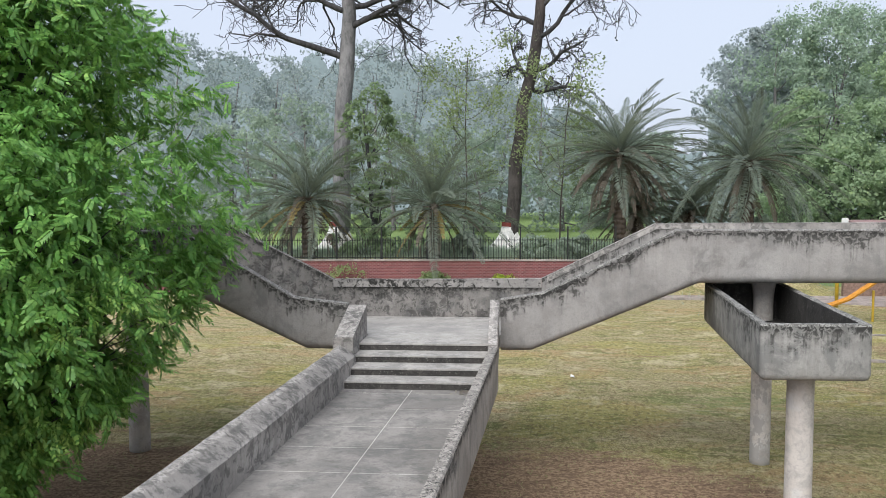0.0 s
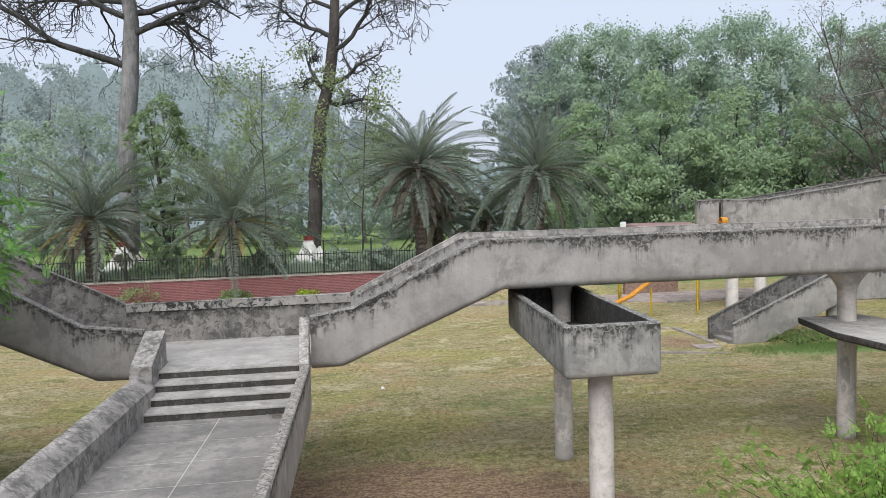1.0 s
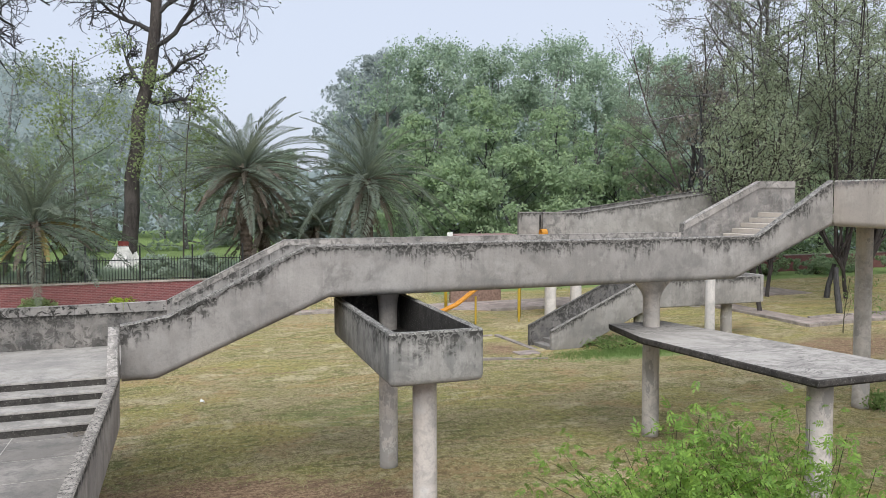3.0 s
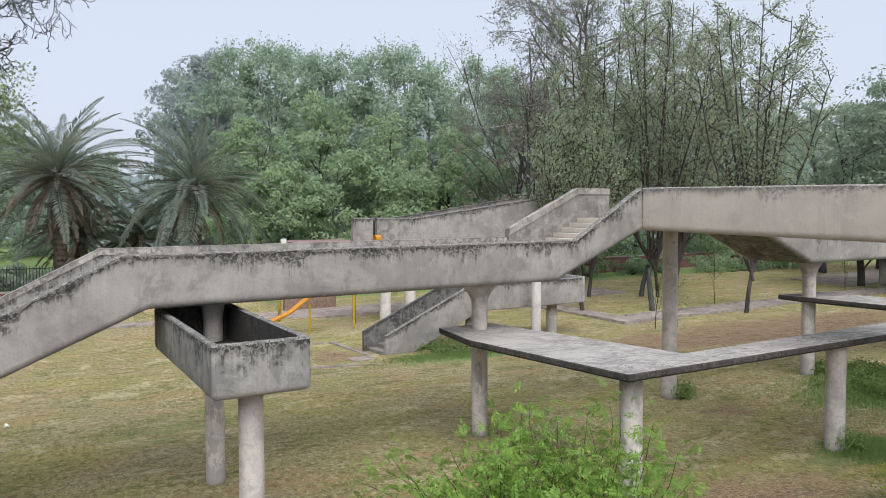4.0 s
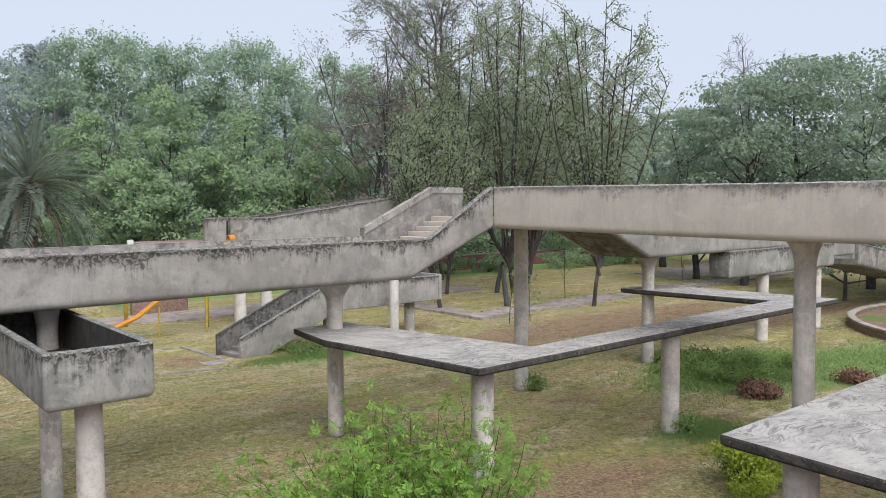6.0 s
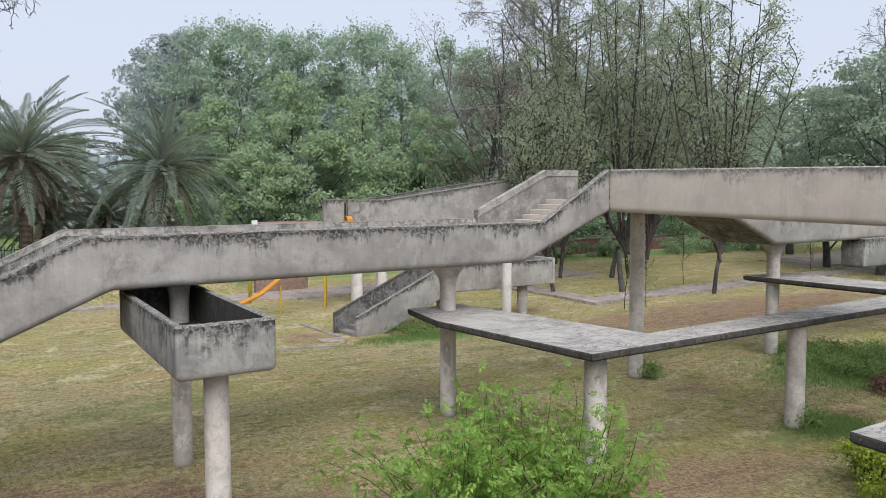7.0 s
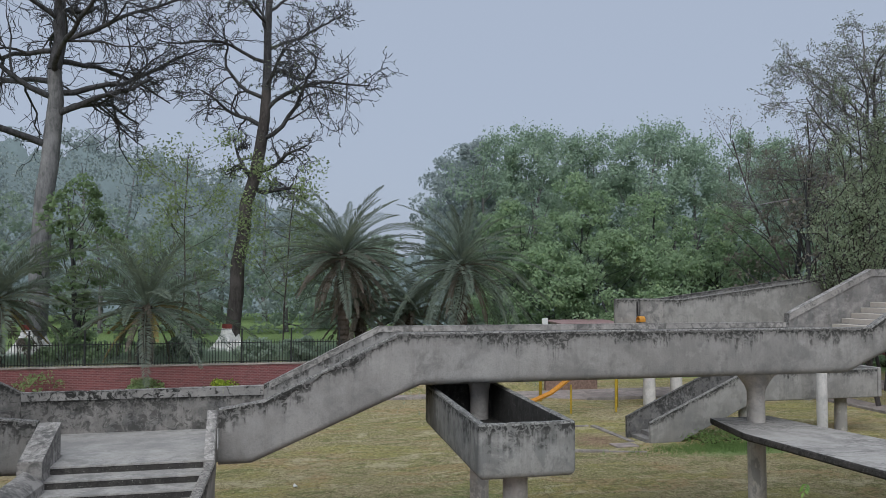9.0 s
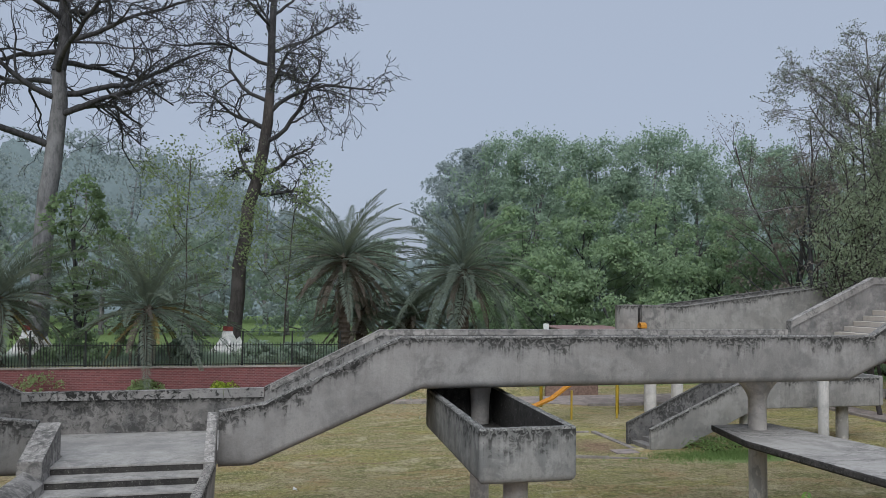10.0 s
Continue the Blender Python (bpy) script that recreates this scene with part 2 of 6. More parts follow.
M_IRON = plain("dark_fence_iron", (0.02, 0.022, 0.02), 0.6)
M_ORANGE = plain("orange_fibreglass", (0.5, 0.23, 0.03), 0.4, 0.2)
M_YELLOW = plain("yellow_paint", (0.42, 0.29, 0.03), 0.5, 0.25)
M_WHITE = plain("lime_wash", (0.74, 0.72, 0.68), 0.9, 0.3, 4.0)
M_MAROON = plain("red_oxide_band", (0.2, 0.05, 0.04), 0.9, 0.3)
M_PATH = concrete("path_concrete", (0.38, 0.33, 0.30), (0.15, 0.12, 0.1), 0.0, 0.3)
M_PALECOPE = concrete("pale_coping", (0.4, 0.37, 0.33), (0.2, 0.17, 0.14), 0.0, 0.15)
M_KERB = concrete("kerb_stone", (0.34, 0.31, 0.28), (0.14, 0.12, 0.1), 0.0, 0.4)
M_SIGN = plain("sign_white", (0.7, 0.7, 0.68), 0.5, 0.1)
M_LITTER = plain("paper", (0.75, 0.74, 0.7), 0.8, 0.1)
M_RINGBRICK = plain("old_brick", (0.24, 0.16, 0.125), 0.9, 0.4, 9.0)
M_REDROOF = plain("faded_red_sheet", (0.3, 0.2, 0.19), 0.7, 0.3)


def bark(name, c):
    n = Nodes(name, 0.9, 0.15)
    f = n.noise(5, 6, 0.75, 0.4, (1, 1, 0.25))
    g = n.noise(0.9, 4, 0.6)
    col = n.mix(n.ramp(f, 0.35, 0.68), tuple(v * 0.45 for v in c), c)
    col = n.mix(n.times(n.ramp(g, 0.45, 0.7), 0.5), col, tuple(v * 1.35 for v in c))
    n.bump(f, 0.8, 0.03)
    return n.done(col)


M_BARK_GREY = bark("grey_bark", (0.23, 0.225, 0.22))
M_BARK_DARK = bark("dark_bark", (0.09, 0.088, 0.088))
M_BARK_LAWN = bark("dark_brown_bark", (0.085, 0.075, 0.07))
M_BARK_MID = bark("brown_bark", (0.105, 0.088, 0.077))
M_PALMTRUNK = bark("palm_trunk_bark", (0.1, 0.08, 0.062))
M_BARK_SOOTY = bark("sooty_brown_bark", (0.1, 0.088, 0.08))
# bark of the distant trees, lightened in colour to imitate haze
M_BARK_HAZY = bark("hazed_grey_bark", (0.24, 0.225, 0.22))
M_STEM = bark("green_stem", (0.09, 0.085, 0.045))


def leaf(name, lo, hi, young=None, through_light=0.35, rough=0.5, haze_mix=0.0, glow=(0.5, 0.55, 0.3)):
    """Leaf surface with per-leaf variation; light passes through it."""
    n = Nodes(name, rough, 0.3 if rough < 0.7 else 0.08)
    r = n.node("ShaderNodeNewGeometry").outputs["Random Per Island"]
    c = n.mix(r, lo, hi)
    patch = n.noise(0.45, 3, 0.6)
    c = n.mix(n.times(n.ramp(patch, 0.35, 0.7), 0.4), c, tuple(v * 0.72 for v in lo))
    if young:
        c = n.mix(n.times(n.ramp(n.noise(0.6, 3, 0.6), 0.52, 0.68), n.ramp(r, 0.35, 0.9)), c, young)
    # grey mixed into the base colour to imitate the haze of distance
    if haze_mix:
        c = n.mix(haze_mix, c, (0.3, 0.31, 0.29))
    tr = n.node("ShaderNodeBsdfTranslucent")
    n.link(n.mix(0.3, c, glow), tr.inputs[0])
    ms = n.node("ShaderNodeMixShader", Fac=through_light)
    n.link(n.bsdf.outputs[0], ms.inputs[1])
    n.link(tr.outputs[0], ms.inputs[2])
    n.link(ms.outputs[0], n.t.nodes["Material Output"].inputs[0])
    return n.done(c)


L_NEAR = leaf("neem_like_leaf", (0.095, 0.245, 0.055), (0.26, 0.475, 0.11), (0.44, 0.64, 0.16), 0.37, 0.4, 0.0, (0.38, 0.6, 0.14))
L_BUSH = leaf("young_leaf", (0.13, 0.245, 0.045), (0.28, 0.44, 0.08), (0.47, 0.6, 0.15), 0.42, 0.5, 0.0, (0.44, 0.6, 0.13))
L_SHRUB = leaf("yellow_green_leaf", (0.2, 0.28, 0.025), (0.42, 0.5, 0.05), None, 0.4)
# woods and lawn trees: base colours paled to stand for haze
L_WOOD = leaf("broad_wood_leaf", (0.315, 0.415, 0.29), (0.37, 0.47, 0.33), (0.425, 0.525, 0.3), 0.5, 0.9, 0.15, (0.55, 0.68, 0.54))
L_WOODFAR = leaf("hazed_wood_leaf", (0.36, 0.415, 0.4), (0.4, 0.455, 0.435), None, 0.55, 0.9, 0.2, (0.52, 0.59, 0.575))
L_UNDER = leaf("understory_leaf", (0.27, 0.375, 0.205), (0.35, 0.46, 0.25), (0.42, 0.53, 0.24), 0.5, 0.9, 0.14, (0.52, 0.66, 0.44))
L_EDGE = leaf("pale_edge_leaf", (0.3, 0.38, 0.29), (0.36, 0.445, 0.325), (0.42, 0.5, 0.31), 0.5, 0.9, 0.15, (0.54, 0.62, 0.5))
L_SPARSE = leaf("sparse_small_leaf", (0.27, 0.325, 0.2), (0.38, 0.43, 0.27), None, 0.5, 0.8, 0.1, (0.46, 0.56, 0.34))
L_RAIN = leaf("rain_tree_leaf", (0.235, 0.305, 0.22), (0.3, 0.37, 0.265), None, 0.5, 0.9, 0.0, (0.4, 0.49, 0.36))
L_BUD = leaf("fresh_bud_leaf", (0.19, 0.26, 0.1), (0.31, 0.39, 0.15), None, 0.5, 0.7, 0.1)
L_RUST = leaf("rusty_leaf", (0.19, 0.15, 0.13), (0.27, 0.22, 0.19), None, 0.45, 0.9, 0.2)
L_COTTON = leaf("cotton_tree_bud_leaf", (0.06, 0.075, 0.05), (0.13, 0.15, 0.085), None, 0.3, 0.8, 0.1)
L_CUT = leaf("dry_cutting_leaf", (0.13, 0.075, 0.055), (0.27, 0.17, 0.12), None, 0.2, 0.9, 0.0, (0.3, 0.2, 0.12))
L_LACE = leaf("dull_lacy_leaf", (0.16, 0.185, 0.13), (0.25, 0.27, 0.2), None, 0.45, 0.9, 0.2)
L_DARK = leaf("dark_conifer_like_leaf", (0.14, 0.22, 0.1), (0.22, 0.31, 0.14), (0.3, 0.39, 0.15), 0.5, 0.8, 0.12)
L_PALM = leaf("palm_leaflet", (0.07, 0.095, 0.07), (0.165, 0.205, 0.155), None, 0.4, 0.5, 0.12)
L_PALMDRY = leaf("dry_palm_leaflet", (0.1, 0.082, 0.066), (0.2, 0.165, 0.135), None, 0.3, 0.8, 0.05)
L_PALMGOLD = leaf("golden_palm_leaflet", (0.22, 0.165, 0.06), (0.36, 0.27, 0.1), None, 0.25, 0.6)
L_GRASS = leaf("grass_blade", (0.27, 0.265, 0.12), (0.44, 0.4, 0.21), (0.5, 0.43, 0.25), 0.4, 0.8, 0.0)
L_WEED = leaf("weed_leaf", (0.15, 0.23, 0.075), (0.25, 0.35, 0.12), None, 0.45, 0.8, 0.0, (0.42, 0.52, 0.2))


# ================= mesh helpers =================
def thing(name, x, y, z, label, category, group="", kind=""):
    ob = new(name)
    ob.empty_display_size = 0.2
    ob.location = (x, y, z)
    return tagged(ob, label, category, group, kind)


def link_mesh(name, me, material, parent=None, label=""):
    me.materials.append(material)
    ob = new(name, me)
    if parent is not None:
        ob.parent = parent
        # things are empties at their base; parts carry world coordinates
        ob.matrix_parent_inverse = Matrix.Translation(-parent.location)
    if label:
        ob["label"] = label
    return ob


def part(name, bm, material, parent=None, label="", smooth=False):
    me = bpy.data.meshes.new(name)
    bmesh.ops.recalc_face_normals(bm, faces=bm.faces)
    bm.to_mesh(me)
    bm.free()
    if smooth:
        me.shade_smooth()
    return link_mesh(name, me, material, parent, label)


def raw_mesh(name, verts, faces, smooth=False):
    """A mesh from arrays: verts (n, 3), faces (m, 3 or 4)."""
    me = bpy.data.meshes.new(name)
    verts, faces = np.asarray(verts, np.float32), np.asarray(faces, np.int32)
    m, k = faces.shape
    me.vertices.add(len(verts))
    me.vertices.foreach_set("co", verts.ravel())
    me.loops.add(m * k)
    me.loops.foreach_set("vertex_index", faces.ravel())
    me.polygons.add(m)
    me.polygons.foreach_set("loop_start", np.arange(0, m * k, k, dtype=np.int32))
    me.polygons.foreach_set("loop_total", np.full(m, k, np.int32))
    me.update(calc_edges=True)
    if smooth:
        me.shade_smooth()
    return me


def box(bm, x0, x1, y0, y1, z0, z1, bevel=0.0):
    r = bmesh.ops.create_cube(bm, size=1)
    bmesh.ops.transform(bm, matrix=Matrix.Translation(((x0 + x1) / 2, (y0 + y1) / 2, (z0 + z1) / 2)) @ Matrix.Diagonal((x1 - x0, y1 - y0, z1 - z0, 1)), verts=r["verts"])
    if bevel:
        es = list({e for v in r["verts"] for e in v.link_edges})
        bmesh.ops.bevel(bm, geom=es, offset=bevel, segments=2, affect='EDGES', profile=0.6)


def lerp_line(line, x):
    return float(np.interp(x, [p[0] for p in line], [p[1] for p in line]))


def swept(name, ring_at, stations, material, parent, label="", wear=None, jitter=0.0):
    """Sweep a closed ring of points along stations. ring_at(s) gives the ring's points; wear(s) a value per ring point."""
    rings = [ring_at(s) for s in stations]
    k = len(rings[0])
    co = np.array(rings, np.float32).reshape(-1, 3)
    if jitter:
        rnd = np.random.default_rng(len(name) + len(stations))
        co = co + rnd.normal(0, jitter, co.shape)
    faces = []
    for i in range(len(stations) - 1):
        for j in range(k):
            a, b = i * k + j, i * k + (j + 1) % k
            faces.append((a, b, b + k, a + k))
    me = bpy.data.meshes.new(name)
    end = (len(stations) - 1) * k
    me.from_pydata([tuple(v) for v in co.tolist()], [], faces + [tuple(range(k))[::-1], tuple(range(end, end + k))])
    if wear is not None:
        at = me.attributes.new("wear", 'FLOAT', 'POINT')
        at.data.foreach_set("value", np.array([wear(s) for s in stations], np.float32).ravel())
    bm = bmesh.new()
    bm.from_mesh(me)
    bmesh.ops.recalc_face_normals(bm, faces=bm.faces)
    bm.to_mesh(me)
    bm.free()
    me.shade_smooth()
    me.set_sharp_from_angle(angle=radians(36))
    return link_mesh(name, me, material, parent, label)


def stations_for(a, b, step, *lines):
    xs = set(np.arange(a, b, step).round(3).tolist()) | {a, b}
    for line in lines:
        xs |= {p[0] for p in line if a < p[0] < b}
    return sorted(xs)


def side_wall(name, a, b, top, bottom, inner, outer, material, parent, along='x', shift=lambda s: 0.0, label="", round_r=0.16):
    """An upright wall along an axis: upper and lower edges follow lines of (station, z); inner and outer are its faces. The
    lower outer edge is rounded; the upper edge is slightly worn."""
    sgn = 1 if inner > outer else -1
    rnd = np.random.default_rng(int(abs(a * 7 + b * 13 + outer * 3)) + 5)
    st = stations_for(a, b, 0.14, top, bottom)
    chip = {s: abs(rnd.normal(0, 0.008)) + (0.02 * rnd.random() if rnd.random() < 0.08 else 0) for s in st}

    def ring(s):
        zt, zb, d = lerp_line(top, s), lerp_line(bottom, s), shift(s)
        c = chip[s]
        h = zt - zb
        d1, d2 = min(0.22, h * 0.3), min(0.5, h * 0.6)
        pts = [(inner, zt - c * 0.3), (inner - sgn * 0.02, zt), (outer + sgn * 0.02, zt - c * 0.4), (outer, zt - min(0.02, h * 0.1) - c),
               (outer, zt - d1), (outer, zt - d2), (outer, zb + round_r)]
        for k in range(1, 6):
            q = k * math.pi / 10
            pts.append((outer + sgn * round_r * (1 - math.cos(q)), zb + round_r * (1 - math.sin(q))))
        pts += [(inner, zb), (inner, zt - d2), (inner, zt - d1)]
        return [(s, p[0] + d, p[1]) if along == 'x' else (p[0] + d, s, p[1]) for p in pts]

    w = [1, 1, 1, 1, 0.62, 0.25, 0.1, 0.09, 0.08, 0.06, 0.05, 0.04, 0, 0.25, 0.62]
    return swept(name, ring, st, material, parent, label, lambda s: w)


def deck(name, a, b, floor, under, lo, hi, material, parent, along='x', shift=lambda s: 0.0):
    st = stations_for(a, b, 0.5, floor, under)

    def ring(s):
        d = shift(s)
        pts = [(lo, lerp_line(floor, s)), (hi, lerp_line(floor, s)), (hi, lerp_line(under, s)), (lo, lerp_line(under, s))]
        return [(s, p[0] + d, p[1]) if along == 'x' else (p[0] + d, s, p[1]) for p in pts]

    return swept(name, ring, st, material, parent)


def column(x, y, top, radius=0.21, cap=0.0, label="", name="column", cap_h=0.55, cap_y=0.0, base=-0.05, lean=0.02, material=None):
    """A round plastered column, a little wider at the foot, with an optional flared head."""
    ob = thing(name, x, y, 0, label or "round plastered concrete column, peeling near the ground", "column", "columns under the walkways")
    bm = bmesh.new()
    sides = 20
    levels = [base, 0.12, 0.6, 1.2, 1.8, 2.4]
    levels = [v for v in levels if v < top - 0.7] + ([top - cap_h, top - cap_h * 0.72, top - cap_h * 0.45, top - cap_h * 0.2, top] if cap else [top - 0.3, top])
    rings = []
    rnd = np.random.default_rng(int(x * 31 + y * 17) % 1000)
    for z in levels:
        f = max(0.0, (z - (top - cap_h)) / cap_h) if cap else 0.0
        rx, ry = radius + cap * f ** 1.7, radius + cap_y * f ** 1.7
        r0 = 1.0 + lean * (1 - z / top) + rnd.normal(0, 0.006)
        ring = []
        for k in range(sides):
            a = 2 * math.pi * k / sides
            px, py = math.cos(a), math.sin(a)
            if f > 0:
                q = max(abs(px), abs(py))
                px, py = px / (q ** (0.75 * f)), py / (q ** (0.75 * f))
            ring.append(bm.verts.new((x + rx * r0 * px, y + ry * r0 * py, z)))
        rings.append(ring)
    for r, q in zip(rings, rings[1:]):
        for k in range(sides):
            bm.faces.new((r[k], r[(k + 1) % sides], q[(k + 1) % sides], q[k]))
    bm.faces.new(rings[-1])
    bm.faces.new(rings[0][::-1])
    part("shaft", bm, material or M_COLUMN, ob, smooth=True)
    return ob


# ================= ground =================
TERRACE = 1.72


def smooth(v, a, b):
    t = np.clip((v - a) / (b - a), 0, 1)
    return t * t * (3 - 2 * t)


def ground_height(x, y):
    step, bank = smooth(y, 44.18, 44.3), smooth(y, 43.9, 47.2)
    east = smooth(x, 5.2, 6.4)
    rise = (step * (1 - east) + bank * east) * (1 - smooth(x, 14.8, 17.4))
    h = TERRACE * rise
    far = smooth(np.hypot(x, y), 120, 400)
    return h * (1 - far) + 0.03 * np.sin(x * 0.7) * np.cos(y * 0.55) * (1 - far)


def build_ground():
    xs = np.unique(np.concatenate([np.linspace(-4000, -120, 10), np.linspace(-120, -30, 19), np.arange(-30, 60, 0.75), np.linspace(60, 150, 31), np.linspace(150, 4000, 10)]))
    ys = np.unique(np.concatenate([np.linspace(-4000, -60, 8), np.linspace(-60, 0, 13), np.arange(0, 44, 0.75), np.array([44.18, 44.22, 44.26, 44.3]), np.arange(44.6, 60, 0.8), np.linspace(60, 150, 31), np.linspace(150, 4000, 10)]))
    gx, gy = np.meshgrid(xs, ys)
    z = ground_height(gx, gy)
    v = np.stack([gx.ravel(), gy.ravel(), z.ravel()], 1)
    nx, ny = len(xs), len(ys)
    i, j = np.meshgrid(np.arange(nx - 1), np.arange(ny - 1))
    a = (j * nx + i).ravel()
    me = raw_mesh("ground", v, np.stack([a, a + 1, a + nx + 1, a + nx], 1), True)
    X, Y = v[:, 0], v[:, 1]

    def spot(cx, cy, rx, ry):
        return np.exp(-(((X - cx) / rx) ** 2 + ((Y - cy) / ry) ** 2))

    lush = np.clip(spot(27, 14, 5, 2.6) + spot(33, 10.5, 6, 3) + 0.9 * spot(18.5, 26.5, 4, 1.0) + 0.9 * smooth(Y, 46, 50) + 0.55 * spot(17.2, 10.9, 1.6, 0.8)
                   + 0.35 * spot(6, 22, 5, 4) + 0.5 * spot(42, 12, 3, 3), 0, 1)
    dry = np.clip(0.6 * spot(13.3, 29.6, 1.3, 1.8) + 0.7 * spot(19.1, 15.4, 1.5, 0.7) + 0.6 * spot(20.5, 11.5, 1.5, 0.6) + 0.9 * spot(33, 24.5, 14, 2.6) + 0.5 * spot(6, 12, 6, 3) + 0.6 * spot(45, 19, 12, 2.0) + 0.5 * spot(14, 10.5, 4, 2) + 0.4 * spot(-7, 13, 6, 3), 0, 1)
    for nm, val in (("lush", lush), ("dry", dry)):
        me.attributes.new(nm, 'FLOAT', 'POINT').data.foreach_set("value", val.astype(np.float32))
    ob = link_mesh("ground", me, M_GROUND)
    tagged(ob, "short dry winter lawn with bare brown soil patches", "lawn", kind="structure")


build_ground()

# ================= elevated walkways =================
YF, YB, TH = 16.1, 18.7, 0.18      # front face, back face and wall thickness of the cross walkway
TOP_R = [(-0.4, 3.64), (0.44, 3.78), (3.04, 5.03), (14.17, 5.03), (16.52, 6.40)]
BOT_R = [(-0.4, 2.58), (0.21, 2.585), (3.5, 3.97), (13.55, 3.98), (16.55, 5.22)]
TOP_RB = [(0.49, 3.79), (3.04, 5.03), (13.78, 5.03), (13.8, 5.26), (16.35, 6.42), (17.62, 6.42)]
BOT_RB = [(0.21, 2.6), (3.5, 3.97), (13.55, 3.98), (16.55, 5.22), (17.62, 5.22)]


def flight(parent, x0, z0, x1, z1, count, y0, y1, material=None):
    """Steps along x between two levels, one block each."""
    dx, dz = (x1 - x0) / count, (z1 - z0) / count
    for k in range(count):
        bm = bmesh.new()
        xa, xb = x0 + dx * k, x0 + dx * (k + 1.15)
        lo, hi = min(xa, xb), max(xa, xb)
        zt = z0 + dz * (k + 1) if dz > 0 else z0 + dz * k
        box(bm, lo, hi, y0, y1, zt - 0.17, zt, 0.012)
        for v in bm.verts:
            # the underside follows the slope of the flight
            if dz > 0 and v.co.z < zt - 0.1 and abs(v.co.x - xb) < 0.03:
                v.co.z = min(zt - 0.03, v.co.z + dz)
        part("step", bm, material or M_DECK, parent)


def cross_walkway():
    ob = thing("elevated_walkway", 5.05, 17.3, 3.9, "grey concrete footbridge with solid stained parapets on round columns", "footbridge")
    side_wall("parapet", -0.4, 16.52, TOP_R, BOT_R, YF + TH, YF, M_BEAM, ob)
    side_wall("parapet", 0.49, 13.78, TOP_RB, BOT_RB, YB - TH, YB, M_BEAM, ob)
    side_wall("parapet", 13.784, 17.62, TOP_RB, BOT_RB, YB - TH, YB, M_STAINED, ob)
    deck("deck", 0.0, 16.6, [(0.0, 2.88), (0.9, 2.88), (3.4, 4.25), (13.8, 4.25), (16.5, 5.52), (16.6, 5.52)], [(0.0, 2.6), (0.21, 2.6), (3.5, 3.985), (13.55, 3.99), (16.55, 5.24), (16.6, 5.24)], YF + TH, YB - TH, M_DECK, ob)
    flight(ob, 0.7, 2.90, 3.5, 4.28, 9, YF + TH, YB - TH)
    flight(ob, 13.9, 4.28, 16.6, 5.55, 9, YF + TH, YB - TH, M_HIGH)
    # broken cement edge along the top of the front parapet: deep on the rising part, a thin ragged line on the level
    rnd = np.random.default_rng(15)
    for x0, x1, deep, proud in ((0.62, 3.02, 0.17, 0.022), (3.03, 13.9, 0.06, 0.007)):
        st = np.arange(x0, x1, 0.03).tolist()
        ragged = np.convolve(rnd.random(len(st) + 6), np.ones(7) / 7, 'valid') * 2 - 0.55
        lo = {q: 0.012 + deep * max(0.0, g) ** 1.3 + 0.35 * deep * rnd.random() ** 3 for q, g in zip(st, ragged)}
        pr = {q: rnd.uniform(0.3, 1.0) * proud for q in st}
        up = lambda q: lerp_line(TOP_R, q) - 0.035
        swept("broken_edge", lambda q: [(q, YF + 0.01, up(q)), (q, YF - pr[q] * 0.5, up(q) - 0.01), (q, YF - pr[q], up(q) - lo[q] * 0.6), (q, YF + 0.01, up(q) - lo[q] - 0.012)], st, M_CRUST, ob, "broken blackened cement edge")
    # worn coping band along the stepped back parapet of the upper flight
    side_wall("coping", 13.8, 17.61, [(p, z + 0.012) for p, z in TOP_RB], [(p, z - 0.17) for p, z in TOP_RB], YB - TH - 0.03, YB + 0.012, M_COPING, ob, round_r=0.01)
    # capping course along the back parapet, a finger's width proud of it
    cap_t = [(0.6, 3.84), (3.04, 5.045), (13.75, 5.045)]
    cap_b = [(0.6, 3.70), (3.04, 4.91), (13.75, 4.91)]
    side_wall("coping", 0.6, 13.7, cap_t, cap_b, YB - TH - 0.015, YB + 0.012, M_COPING, ob, round_r=0.01)
    return ob


def west_walkway():
    ob = thing("elevated_walkway", -8.97, 17.3, 3.9, "grey concrete footbridge half hidden behind a leafy tree", "footbridge")
    t = [(-16.0, 5.03), (-6.98, 5.03), (-4.64, 3.66), (-3.52, 3.53)]
    b = [(-16.0, 3.97), (-7.42, 3.97), (-4.41, 2.57), (-3.52, 2.56)]
    side_wall("parapet", -16.0, -3.52, t, b, YF + TH, YF, M_BEAM, ob)
    tb = [(-16.0, 5.03), (-6.9, 5.03), (-4.65, 3.9), (-4.38, 3.75)]
    side_wall("parapet", -16.0, -4.38, tb, b, YB - TH, YB, M_GRIMY, ob)
    deck("deck", -16.0, -3.9, [(-16, 4.25), (-7.3, 4.25), (-4.8, 2.88), (-3.9, 2.88)], [(-16, 3.99), (-7.42, 3.985), (-4.13, 2.6), (-3.9, 2.6)], YF + TH, YB - TH, M_DECK, ob)
    flight(ob, -4.62, 2.90, -7.42, 4.28, 9, YF + TH, YB - TH)
    return ob


